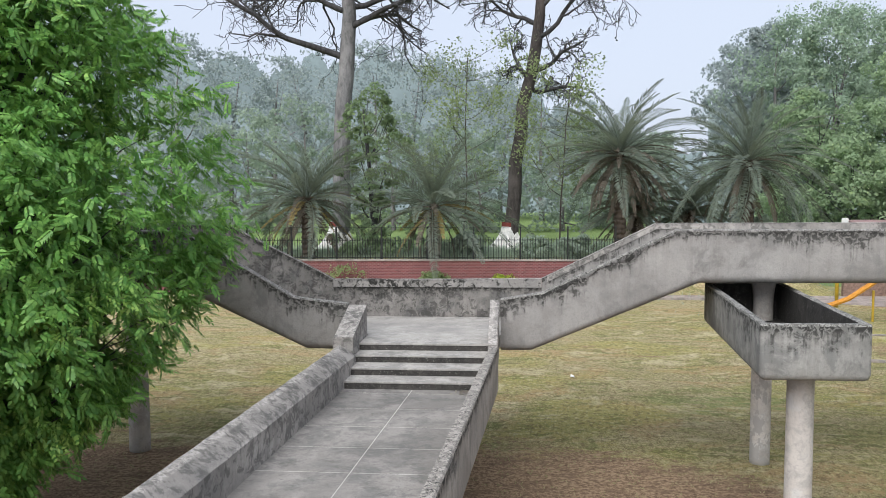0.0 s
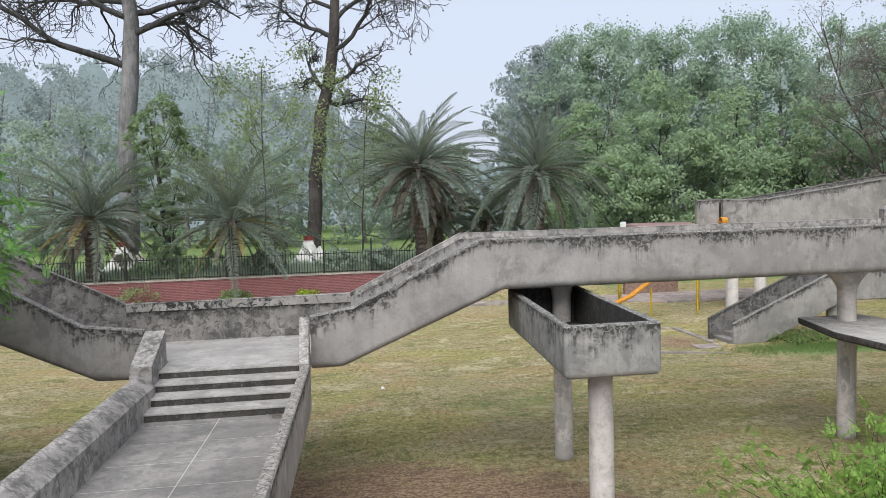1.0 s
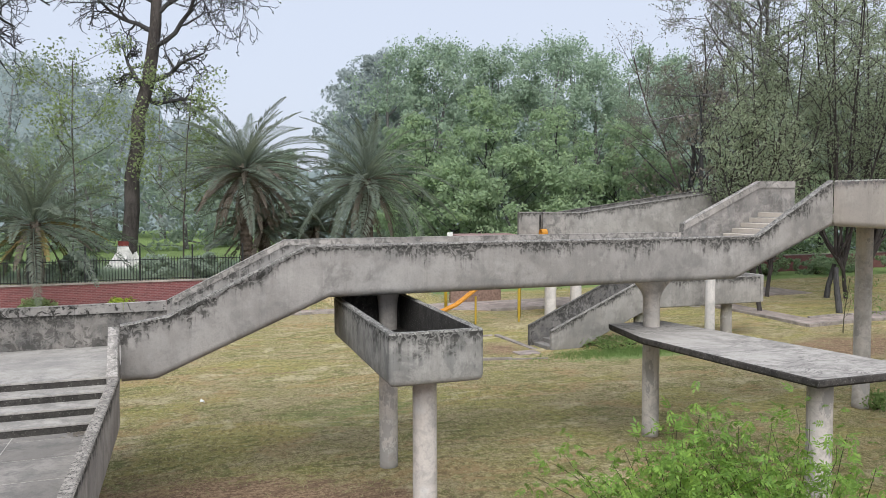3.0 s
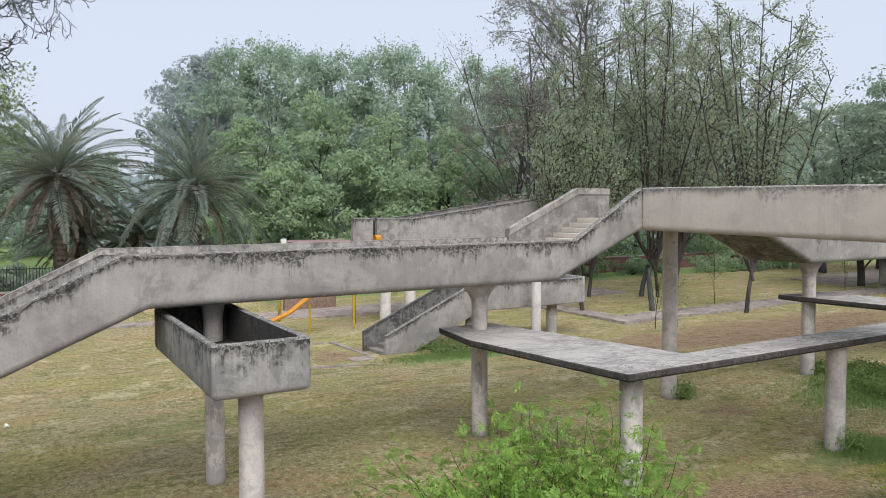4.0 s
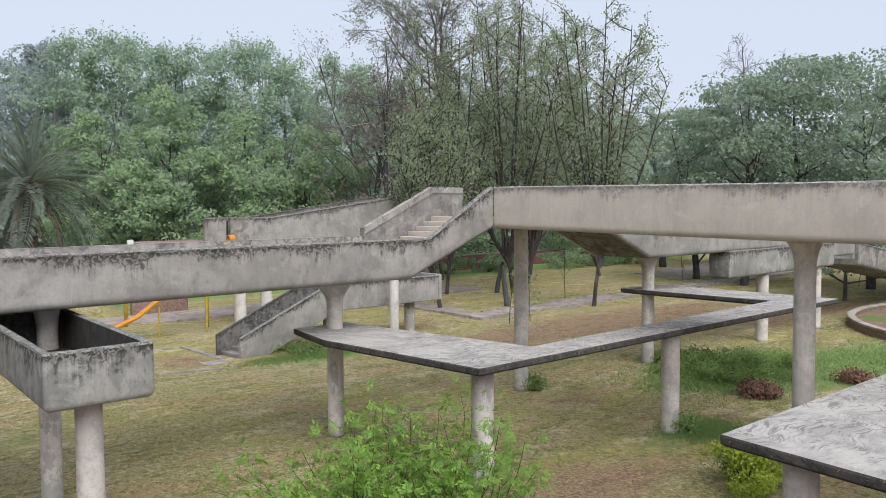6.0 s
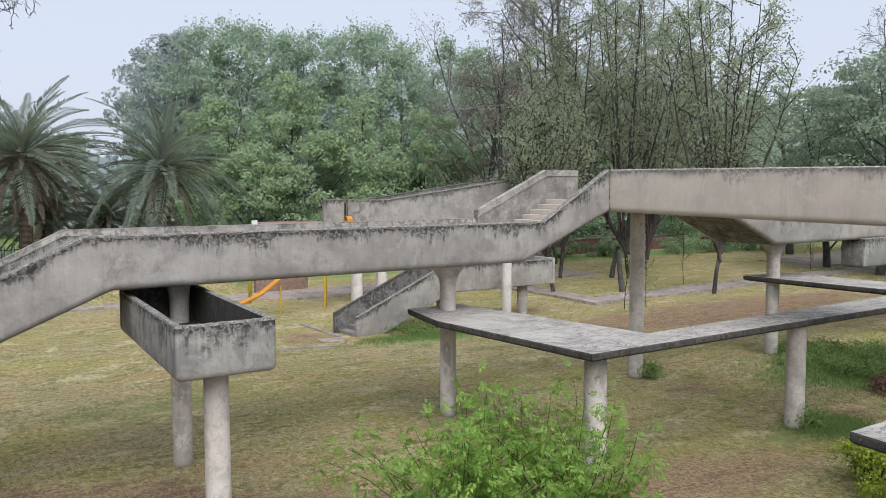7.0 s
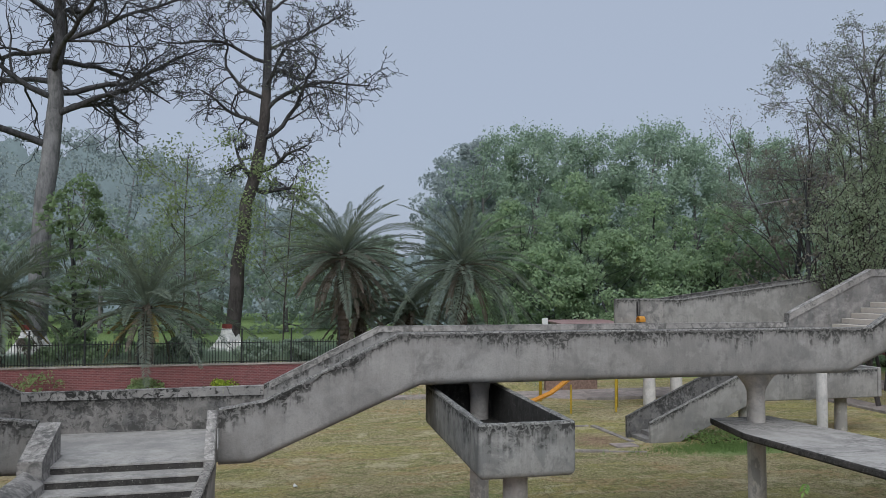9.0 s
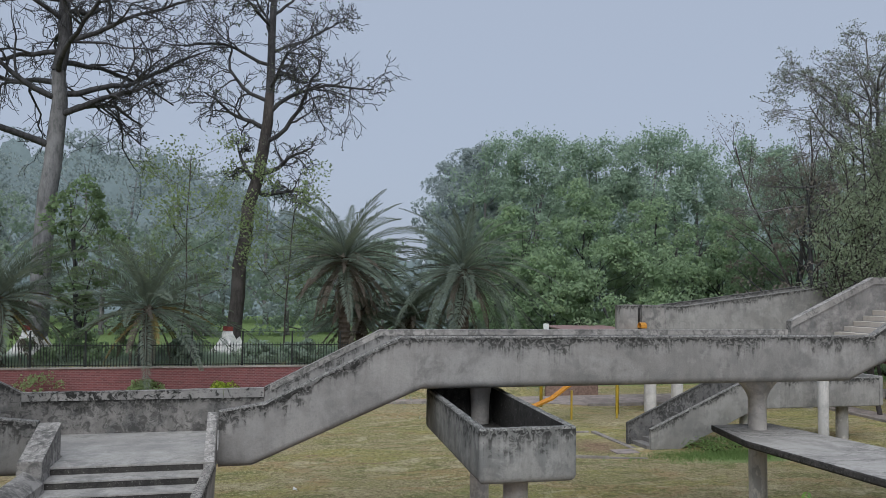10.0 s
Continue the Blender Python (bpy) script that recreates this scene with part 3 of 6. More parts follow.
def landing():
    ob = thing("stair_landing", -1.96, 17, 2.6, "raised concrete landing with a stained back parapet", "landing")
    bm = bmesh.new()
    box(bm, -3.95, 0.05, YF + TH, YB - TH, 2.62, 2.88)
    box(bm, -3.12, -0.6, 15.36, YF + TH, 2.62, 2.88)
    part("deck", bm, M_LANDING, ob)
    side_wall("parapet", -4.375, 0.485, [(-4.4, 3.6), (0.5, 3.6)], [(-4.4, 2.6), (0.5, 2.6)], YB - TH, YB, M_GRIMY, ob)
    rnd = random.Random(8)
    x = -4.375
    while x < 0.45:
        e = min(0.485, x + rnd.uniform(0.55, 1.15))
        e = 0.485 if 0.485 - e < 0.3 else e
        dz = rnd.uniform(-0.006, 0.006)
        side_wall("coping_stone", x + 0.004, e - 0.004, [(x, 3.772 + 0.006 * x + dz), (e, 3.772 + 0.006 * e + dz)], [(x, 3.575), (e, 3.575)], YB - TH - 0.022, YB + 0.01, M_CAPSTONE, ob, round_r=0.01)
        x = e
    return ob


DRIFT = 0.055
DECK_Z = 2.33


def drift(y):
    return -DRIFT * (13.9 - y)


def approach():
    """The lower walkway that leads up to the landing by four broad steps."""
    ob = thing("approach_walkway", -1.9, 8, 2.1, "grey concrete walkway with jointed floor panels and low parapets", "walkway")
    y0 = -1.97
    st = stations_for(y0, 14.68, 0.16)
    rnd = np.random.default_rng(61)
    rough = {q: rnd.normal(0, 0.004, 6) for q in st}

    def low_ring(q):
        d, e = drift(q), rough[q]
        pts = [(-3.12, 2.02), (-3.12, 2.45), (-3.115, 2.76 + e[0]), (-3.15 + e[4], 2.80 + e[1]), (-3.36, 2.93 + e[2]), (-3.43, 2.95 + e[3]), (-3.50, 2.90 + e[5]), (-3.50, 2.4), (-3.48, 2.1), (-3.42, 2.02)]
        return [(a + d, q, b) for a, b in pts]

    swept("parapet", low_ring, st, M_COPING, ob, "low parapet with a broad worn slanting top", lambda q: [0, 0.2, 0.7, 0.9, 1, 1, 1, 0.3, 0.1, 0])
    side_wall("parapet", y0, 14.68, [(y0, 2.97), (14.7, 2.97)], [(y0, 2.02), (14.7, 2.02)], -0.60, -0.45, M_PARAPET, ob, 'y', drift)
    for inner, outer, zf, zt in ((-3.12, -3.5, 3.1, 3.52), (-0.60, -0.42, 3.0, 3.64)):
        side_wall("stair_cheek", 14.7, 16.08, [(14.7, zf), (16.1, zt)], [(14.7, 2.25), (16.1, 2.58)], inner, outer, M_COPING, ob, 'y', lambda s: 0.0)
    deck("slab", y0, 13.95, [(y0, DECK_Z - 0.005), (14, DECK_Z - 0.005)], [(y0, 2.03), (14, 2.03)], -3.12, -0.6, M_JOINT, ob, 'y', drift)
    # floor panels
    edges = [13.9 - 0.28] + [13.62 - 0.975 * k for k in range(1, 17)]
    last = 13.9
    for e in edges:
        for lo, hi in ((-3.12, -1.909), (-1.891, -0.6)):
            bm = bmesh.new()
            vs = []
            for z in (DECK_Z - 0.004, DECK_Z):
                for (x, y) in ((lo, e + 0.013), (hi, e + 0.013), (hi, last - 0.013), (lo, last - 0.013)):
                    vs.append(bm.verts.new((x + drift(y), y, z)))
            for f in ((4, 5, 6, 7), (0, 1, 5, 4), (1, 2, 6, 5), (2, 3, 7, 6), (3, 0, 4, 7)):
                bm.faces.new([vs[i] for i in f])
            part("floor_panel", bm, M_DECK, ob)
        last = e
    # steps
    run, rise = (15.3 - 13.9) / 3, (2.88 - DECK_Z) / 4
    for k in range(4):
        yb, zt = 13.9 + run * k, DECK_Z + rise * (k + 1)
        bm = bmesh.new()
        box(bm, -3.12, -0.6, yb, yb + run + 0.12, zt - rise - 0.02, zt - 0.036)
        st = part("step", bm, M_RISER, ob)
        bm = bmesh.new()
        box(bm, -3.12, -0.6, yb - 0.012, yb + run + 0.1, zt - 0.035, zt + (0.0 if k < 3 else 0.004), 0.008)
        part("tread", bm, M_TREAD, st)
    return ob


def planter_trough(x0, x1, y0, y1, z0, z1, shear, label, name="concrete_trough"):
    """An open cast trough with rounded lower edges and corners and a worn rim; its inside is lined in near-black."""
    ob = thing(name, (x0 + x1) / 2, (y0 + y1) / 2, z0, label, "trough", "troughs under the walkways")
    rnd = np.random.default_rng(int(x0 * 10))

    def loop(z, inset, rough=0.0):
        xa, xb, ya, yb = x0 + inset, x1 - inset, y0 + inset, y1 - inset
        r = max(0.015, 0.06 - inset * 0.4)
        pts = []
        for cx, cy, q in ((xb - r, ya + r, -90), (xb - r, yb - r, 0), (xa + r, yb - r, 90), (xa + r, ya + r, 180)):
            for k in range(4):
                a = radians(q + 30 * k)
                pts.append((cx + r * math.cos(a), cy + r * math.sin(a)))
        full = []
        for a, b in zip(pts, pts[1:] + pts[:1]):
            m = 24 if math.hypot(b[0] - a[0], b[1] - a[1]) > 0.3 else 1
            full += [(a[0] + (b[0] - a[0]) * k / m, a[1] + (b[1] - a[1]) * k / m) for k in range(m)]
        return [(px + shear * (py - y0), py, z - abs(rnd.normal(0, rough)) if rough else z) for px, py in full]

    def shell(nm, rows, material, lab, closed):
        rings = [loop(z, i, g) for z, i, w, g in rows]
        k = len(rings[0])
        v = np.array(rings).reshape(-1, 3)
        f = [(i * k + j, i * k + (j + 1) % k, (i + 1) * k + (j + 1) % k, (i + 1) * k + j) for i in range(len(rows) - 1) for j in range(k)]
        me = bpy.data.meshes.new(nm)
        me.from_pydata([tuple(p) for p in v.tolist()], [], f + ([tuple(range(k))[::-1]] if closed < 0 else [tuple(range(len(v) - k, len(v)))]))
        me.attributes.new("wear", 'FLOAT', 'POINT').data.foreach_set("value", np.repeat(np.array([w for _, _, w, _ in rows], np.float32), k))
        me.shade_smooth()
        me.set_sharp_from_angle(angle=radians(40))
        link_mesh(nm, me, material, ob, lab)

    h = z1 - z0
    shell("shell", [(z0, 0.12, 0, 0), (z0 + 0.016, 0.06, 0, 0), (z0 + 0.05, 0.022, 0, 0), (z0 + 0.11, 0.0, 0.05, 0), (z0 + h * 0.45, 0, 0.3, 0), (z0 + h * 0.75, 0, 0.62, 0), (z1 - 0.025, 0, 1, 0.006),
                    (z1, 0.018, 1, 0.006), (z1, 0.112, 1, 0.006), (z1 - 0.02, 0.13, 1, 0)], M_TROUGH, "", -1)
    shell("lining", [(z1 - 0.02, 0.13, 1, 0), (z1 - h * 0.3, 0.131, 0.7, 0), (z0 + 0.14, 0.133, 0.4, 0)], M_RISER, "near-black inside lining", 1)
    return ob


def high_walkway():
    ob = thing("elevated_walkway", 17.9, 10, 5.2, "pale upper concrete footbridge with tall plain parapets", "footbridge")
    yn = -6.0
    tp = [(yn, 6.27), (5.0, 6.30), (7.85, 6.31), (16.1, 6.40)]
    bt = [(yn, 5.02), (5.0, 5.07), (7.85, 5.09), (16.1, 5.22)]
    side_wall("parapet", yn, 16.1, tp, bt, 16.55 + TH, 16.55, M_HIGH, ob, 'y')
    side_wall("parapet", yn, 16.1, tp, bt, 19.5 - TH, 19.5, M_HIGH, ob, 'y')
    deck("deck", yn, 18.5, [(yn, 5.4), (16.1, 5.5), (18.7, 5.5)], [(yn, 5.03), (5, 5.08), (7.85, 5.1), (16.1, 5.23), (18.7, 5.23)], 16.6 + TH, 19.5 - TH, M_HIGH, ob, 'y')
    return ob


def east_walkway():
    ob = thing("elevated_walkway", 25.6, 17, 4.0, "concrete footbridge dropping by a flight behind the upper bridge", "footbridge")
    t = [(19.5, 6.38), (21.6, 6.38), (24.6, 5.03), (42, 5.03)]
    b = [(19.5, 5.22), (21.6, 5.17), (24.35, 3.98), (34.5, 3.95), (34.6, 3.3), (42, 3.3)]
    side_wall("parapet", 19.5, 42, t, b, YF + TH, YF, M_BEAM, ob)
    side_wall("parapet", 19.5, 42, t, b, YB - TH, YB, M_HIGH, ob)
    # the grimy colour also stands in for the shade on this soffit
    deck("deck", 19.5, 42, [(p, z + 0.27) for p, z in b], [(p, z + 0.015) for p, z in b], YF + TH, YB - TH, M_GRIMY, ob)
    return ob


def far_east_flight():
    ob = thing("elevated_walkway", 52, 17.4, 1.3, "distant stained concrete flight under overhanging leaves", "footbridge")
    t = [(42.5, 3.9), (52, 2.6), (66, 2.6)]
    b = [(42.5, 2.75), (52, 1.3), (66, 1.3)]
    side_wall("parapet", 42.5, 66, t, b, YF + TH, YF, M_STAINED, ob)
    side_wall("parapet", 42.5, 66, t, b, YB - TH, YB, M_STAINED, ob)
    deck("deck", 42.5, 66, [(p, z + 0.3) for p, z in b], [(p, z + 0.02) for p, z in b], YF + TH, YB - TH, M_STAINED, ob)


def back_stair():
    """A flight from the lawn up to a low bridge behind the cross walkway."""
    ob = thing("back_stair", 17, 29, 0, "stained concrete stair rising from the lawn to a low bridge", "stair")
    t = [(15.06, 0.80), (19.2, 2.62), (25.3, 2.62)]
    b = [(15.06, 0.0), (16.3, 0.0), (19.6, 1.45), (25.3, 1.45)]
    t2 = [(14.75, 0.86), (19.0, 2.75), (25.3, 2.75)]
    b2 = [(14.75, 0.0), (16.3, 0.0), (19.6, 1.45), (25.3, 1.45)]
    side_wall("parapet", 15.06, 25.3, t, b, 28.3 + 0.16, 28.3, M_BEAM, ob, round_r=0.05)
    side_wall("parapet", 14.75, 25.3, t2, b2, 29.75 - 0.16, 29.75, M_SOOTY, ob, round_r=0.05)
    deck("deck", 15.5, 25.3, [(15.5, 0.1), (19.3, 1.75), (25.3, 1.75)], [(15.5, -0.05), (16.3, 0.02), (19.6, 1.47), (25.3, 1.47)], 28.46, 29.59, M_DECK, ob)
    flight(ob, 14.95, 0.0, 19.3, 1.78, 11, 28.46, 29.59)
    bm = bmesh.new()
    box(bm, 25.32, 25.5, 28.28, 29.78, 1.47, 2.66, 0.04)
    part("end_wall", bm, M_BEAM, ob)
    for cx in (19.6, 24.1):
        column(cx, 29.0, 1.46, 0.24, label="short round concrete column under the low bridge")


def far_ramp():
    ob = thing("far_ramp", 22, 37, 4.3, "pale concrete ramp parapet rising behind the bridges", "ramp")
    t = [(17.4, 5.36), (20.9, 5.33), (32.0, 6.75)]
    b = [(17.4, 3.75), (20.9, 3.75), (32.0, 4.2)]
    side_wall("parapet", 17.4, 18.5, t, b, 36.18, 36.0, M_BEAM, ob)
    side_wall("parapet", 18.72, 20.0, t, b, 36.18, 36.0, M_STAINED, ob)
    side_wall("parapet", 20.004, 32.0, t, b, 36.18, 36.0, M_BEAM, ob)
    side_wall("parapet", 19.0, 32.0, t, b, 38.6 - 0.18, 38.6, M_BEAM, ob)
    deck("deck", 17.4, 32.0, [(p, z + 0.25) for p, z in b], [(p, z + 0.01) for p, z in b], 36.18, 38.42, M_DECK, ob)
    # dark panel added behind the slot to paint the shade inside it
    bm = bmesh.new()
    box(bm, 18.45, 18.77, 36.3, 36.36, 4.0, 5.2)
    part("slot_shade_panel", bm, M_RISER, ob)
    for cx, cy in ((19.9, 37.4), (21.4, 37.4), (29.0, 37.4)):
        column(cx, cy, 3.77 if cx < 25 else 4.05, 0.3, label="white-washed round column under the far ramp", material=M_LIMED)


cross_walkway()
west_walkway()
landing()
approach()
planter_trough(3.58, 5.20, 12.36, 17.65, 2.94, 3.82, 0.065, "grey concrete water trough with algae-stained rim")
high_walkway()
east_walkway()
far_east_flight()
back_stair()
far_ramp()
planter_trough(29.6, 39.4, 16.0, 16.9, 2.92, 4.02, 0.0, "long concrete trough on round columns")

CAPLABEL = "round plastered column with a flared head under the bridge"
column(5.05, 17.3, 3.99, 0.2, 0.06, "round plastered column rising through a trough")
column(11.93, 17.3, 3.99, 0.205, 0.45, CAPLABEL)
column(19.15, 17.45, 5.24, 0.225)
column(25.6, 17.05, 3.98, 0.22, 0.5, CAPLABEL)
column(33.2, 16.45, 2.94, 0.25)
column(38.4, 16.45, 2.94, 0.25)
column(52.5, 17.4, 1.35, 0.3)
column(58.1, 17.4, 1.35, 0.3)
column(-8.6, 17.2, 3.99, 0.23, 0.42, CAPLABEL)
column(4.48, 13.25, 2.95, 0.205, lean=0.04)
column(11.85, 11.85, 2.62, 0.235)
column(18.3, 11.5, 2.62, 0.23)
column(17.75, 7.85, 5.1, 0.225, 0.45, CAPLABEL)
column(10.62, 4.72, 2.62, 0.225)
column(26.3, 11.52, 2.62, 0.2)
column(22.0, 27.5, 3.2, 0.2, label="white-washed slender round post on the lawn", material=M_LIMED)


# ================= thin slab canopies =================
def slab_canopy(outline, z, thick, label, x, y):
    """A flat cantilevered slab: level top, bevelled dark rim, underside thicker towards the middle."""
    ob = thing("slab_canopy", x, y, z, label, "slab canopy", "slab canopies")
    bm = bmesh.new()
    top = [bm.verts.new((px, py, z)) for px, py in outline]
    f = bm.faces.new(top)
    if f.normal.z < 0:
        f.normal_flip()
    part("top", bm, M_SHELF, ob)
    bm = bmesh.new()
    n = len(outline)
    c = Vector((sum(p[0] for p in outline) / n, sum(p[1] for p in outline) / n))
    pts = [Vector(p) for p in outline]
    area = sum(pts[i].x * pts[(i + 1) % n].y - pts[(i + 1) % n].x * pts[i].y for i in range(n))
    sg = 1 if area > 0 else -1

    def inset(d):
        out = []
        for i in range(n):
            a, b, e = pts[i - 1], pts[i], pts[(i + 1) % n]
            d1, d2 = (b - a).normalized(), (e - b).normalized()
            n1, n2 = Vector((-d1.y, d1.x)) * sg, Vector((-d2.y, d2.x)) * sg
            m = (n1 + n2)
            m = m / max(0.3, m.length_squared) * 2 if m.length > 1e-6 else n1
            out.append(b + m * d)
        return out

    rings = []
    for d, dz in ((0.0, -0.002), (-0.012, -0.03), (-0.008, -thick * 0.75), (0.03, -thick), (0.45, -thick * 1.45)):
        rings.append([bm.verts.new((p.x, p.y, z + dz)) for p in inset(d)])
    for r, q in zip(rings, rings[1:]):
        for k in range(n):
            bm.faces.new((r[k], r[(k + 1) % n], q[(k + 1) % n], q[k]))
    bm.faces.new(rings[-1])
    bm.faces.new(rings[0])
    part("rim", bm, M_SHELF_EDGE, ob, "near-black slab rim and underside")
    return ob


slab_canopy([(11.0, 11.08), (27.35, 10.98), (27.35, 17.75), (25.2, 17.95), (25.35, 12.25), (13.55, 12.0), (12.75, 18.0), (11.15, 18.0), (10.72, 16.0)],
            2.75, 0.16, "thin grey concrete slab canopy with swirling stains", 18, 12)
slab_canopy([(10.27, 5.66), (24.0, 5.5), (24.0, 3.7), (11.68, 3.86), (11.2, -4.0), (9.4, -4.0), (9.86, 2.96)],
            2.75, 0.16, "thin grey concrete slab canopy with swirling stains", 11, 4)


# ================= boundary wall, fence, paths, playground =================
def boundary_wall():
    ob = thing("boundary_wall", -8, 44, 0, "maroon painted brick retaining wall with a flat coping", "wall", kind="structure")
    bm = bmesh.new()
    box(bm, -60, 6.4, 43.95, 44.2, -0.1, 1.82)
    part("brickwork", bm, M_BRICK, ob)
    bm = bmesh.new()
    box(bm, -60, 6.45, 43.9, 44.25, 1.824, 1.9, 0.012)
    part("coping", bm, M_KERB, ob)


def far_wall():
    ob = thing("garden_wall", 58, 53, 0, "low maroon painted brick wall at the far lawn edge", "wall", kind="structure")
    bm = bmesh.new()
    box(bm, 30, 100, 53.0, 53.25, -0.1, 1.3)
    part("brickwork", bm, M_BRICK, ob)
    bm = bmesh.new()
    box(bm, 30, 100, 52.96, 53.29, 1.304, 1.38, 0.01)
    part("coping", bm, M_KERB, ob)


def fence():
    ob = thing("iron_fence", -8, 45, 1.72, "black iron bar fence on the retaining wall", "fence")
    y = 44.9
    x0, x1 = -26.0, 6.3
    bm = bmesh.new()
    box(bm, -0.014, 0.014, -0.014, 0.014, 0.0, 1.25)
    v = bm.verts.new((0, 0, 1.36))
    top = [f for f in bm.faces if f.normal.z > 0.9]
    for f in top:
        ring = list(f.verts)
        bmesh.ops.delete(bm, geom=[f], context='FACES_ONLY')
        for a, b in zip(ring, ring[1:] + ring[:1]):
            bm.faces.new((a, b, v))
    bar_me = bpy.data.meshes.new("bar")
    bm.to_mesh(bar_me)
    bm.free()
    bar_me.materials.append(M_IRON)
    for k in range(int((x1 - x0) / 0.145)):
        b = new("bar", bar_me)
        b.parent = ob
        b.location = (x0 + 0.145 * k + 8, y - 45, 0.02)
    k = 0
    while x0 + 2.6 * k < x1:
        px = x0 + 2.6 * k
        bm = bmesh.new()
        box(bm, px - 0.04, px + 0.04, y - 0.04, y + 0.04, 1.6, 1.72 + 1.95, 0.008)
        part("post", bm, M_IRON, ob)
        k += 1
    for z in (1.9, 2.9):
        bm = bmesh.new()
        box(bm, x0, x1, y - 0.02, y + 0.02, z, z + 0.04)
        part("rail", bm, M_IRON, ob)
    bm = bmesh.new()
    box(bm, x0, x1, y - 0.006, y + 0.006, 3.62, 3.635)
    part("wire", bm, M_IRON, ob)


def path_strip(name, corners, z, material, label):
    bm = bmesh.new()
    lo = [bm.verts.new((x, y, -0.05)) for x, y in corners]
    hi = [bm.verts.new((x, y, z)) for x, y in corners]
    n = len(corners)
    bm.faces.new(hi)
    for k in range(n):
        bm.faces.new((lo[k], lo[(k + 1) % n], hi[(k + 1) % n], hi[k]))
    ob = part(name, bm, material)
    return tagged(ob, label, "path", kind="structure")


def kerb_line(a, b, width=0.16, z=0.14, piece=0.9):
    """A row of kerb stones between two points of the plan, each a stone of its own."""
    a, b = Vector(a), Vector(b)
    d = (b - a)
    count = max(1, int(d.length / piece))
    ob = thing("kerb", a.x, a.y, 0, "row of weathered concrete kerb stones along a path", "kerb", "kerbs", "structure")
    rnd = random.Random(int(a.x * 10 + a.y))
    L = d.length / count
    bm = bmesh.new()
    box(bm, 0.006, L - 0.006, -width / 2, width / 2, -0.08, z, 0.015)
    me = bpy.data.meshes.new("kerb_stone")
    bm.to_mesh(me)
    bm.free()
    me.materials.append(M_KERB)
    ang = math.atan2(d.y, d.x)
    for k in range(count):
        st = new("kerb_stone", me)
        st.parent = ob
        q = d * (k / count)
        st.location = (q.x, q.y, rnd.uniform(-0.02, 0.015))
        st.rotation_euler = (rnd.uniform(-0.02, 0.02), rnd.uniform(-0.01, 0.01), ang + rnd.uniform(-0.01, 0.01))


def slide():
    ob = thing("playground_slide", 15, 36.5, 0, "orange fibreglass slide coming down from the far ramp", "slide")
    line = [(18.6, 35.75, 4.12), (17.9, 35.7, 3.95), (16.6, 35.7, 3.1), (15.2, 35.75, 1.8), (14.0, 35.8, 0.95), (13.0, 35.85, 0.55), (12.0, 35.9, 0.42)]
    xs = np.linspace(0, 1, 28)
    P = np.array([[np.interp(t, np.linspace(0, 1, 7), [p[k] for p in line]) for k in range(3)] for t in xs])
    prof = [(-0.25, 0.09), (-0.22, 0.10), (-0.20, 0.02), (-0.10, 0.0), (0.10, 0.0), (0.20, 0.02), (0.22, 0.10), (0.25, 0.09), (0.22, 0.0), (0.11, -0.04), (-0.11, -0.04), (-0.22, 0.0)]
    swept("chute", lambda i: [(P[i][0], P[i][1] + a, P[i][2] + b) for a, b in prof], list(range(28)), M_ORANGE, ob)
    bm = bmesh.new()
    bmesh.ops.create_cone(bm, cap_ends=False, segments=16, radius1=0.2, radius2=0.2, depth=0.3, matrix=pose(18.6, 35.75, 4.33, 0, 90, 0))
    bmesh.ops.delete(bm, geom=[v for v in bm.verts if v.co.z < 4.25], context='VERTS')
    bmesh.ops.solidify(bm, geom=bm.faces[:], thickness=0.03)
    part("hood", bm, M_ORANGE, ob)
    for x, z in ((15.0, 1.35), (13.2, 0.42), (17.3, 3.5)):
        bm = bmesh.new()
        bmesh.ops.create_cone(bm, cap_ends=True, segments=10, radius1=0.05, radius2=0.05, depth=z, matrix=pose(x, 35.8, z / 2))
        part("leg", bm, M_YELLOW, ob)


def yellow_post(x, y, h):
    ob = thing("swing_post", x, y, 0, "yellow painted round steel post standing on the lawn", "post", "yellow posts")
    bm = bmesh.new()
    bmesh.ops.create_cone(bm, cap_ends=True, segments=12, radius1=0.085, radius2=0.08, depth=h, matrix=pose(x, y, h / 2))
    part("shaft", bm, M_YELLOW, ob, smooth=True)
    bm = bmesh.new()
    bmesh.ops.create_uvsphere(bm, u_segments=12, v_segments=6, radius=0.085, matrix=pose(x, y, h))
    part("cap", bm, M_YELLOW, ob, smooth=True)


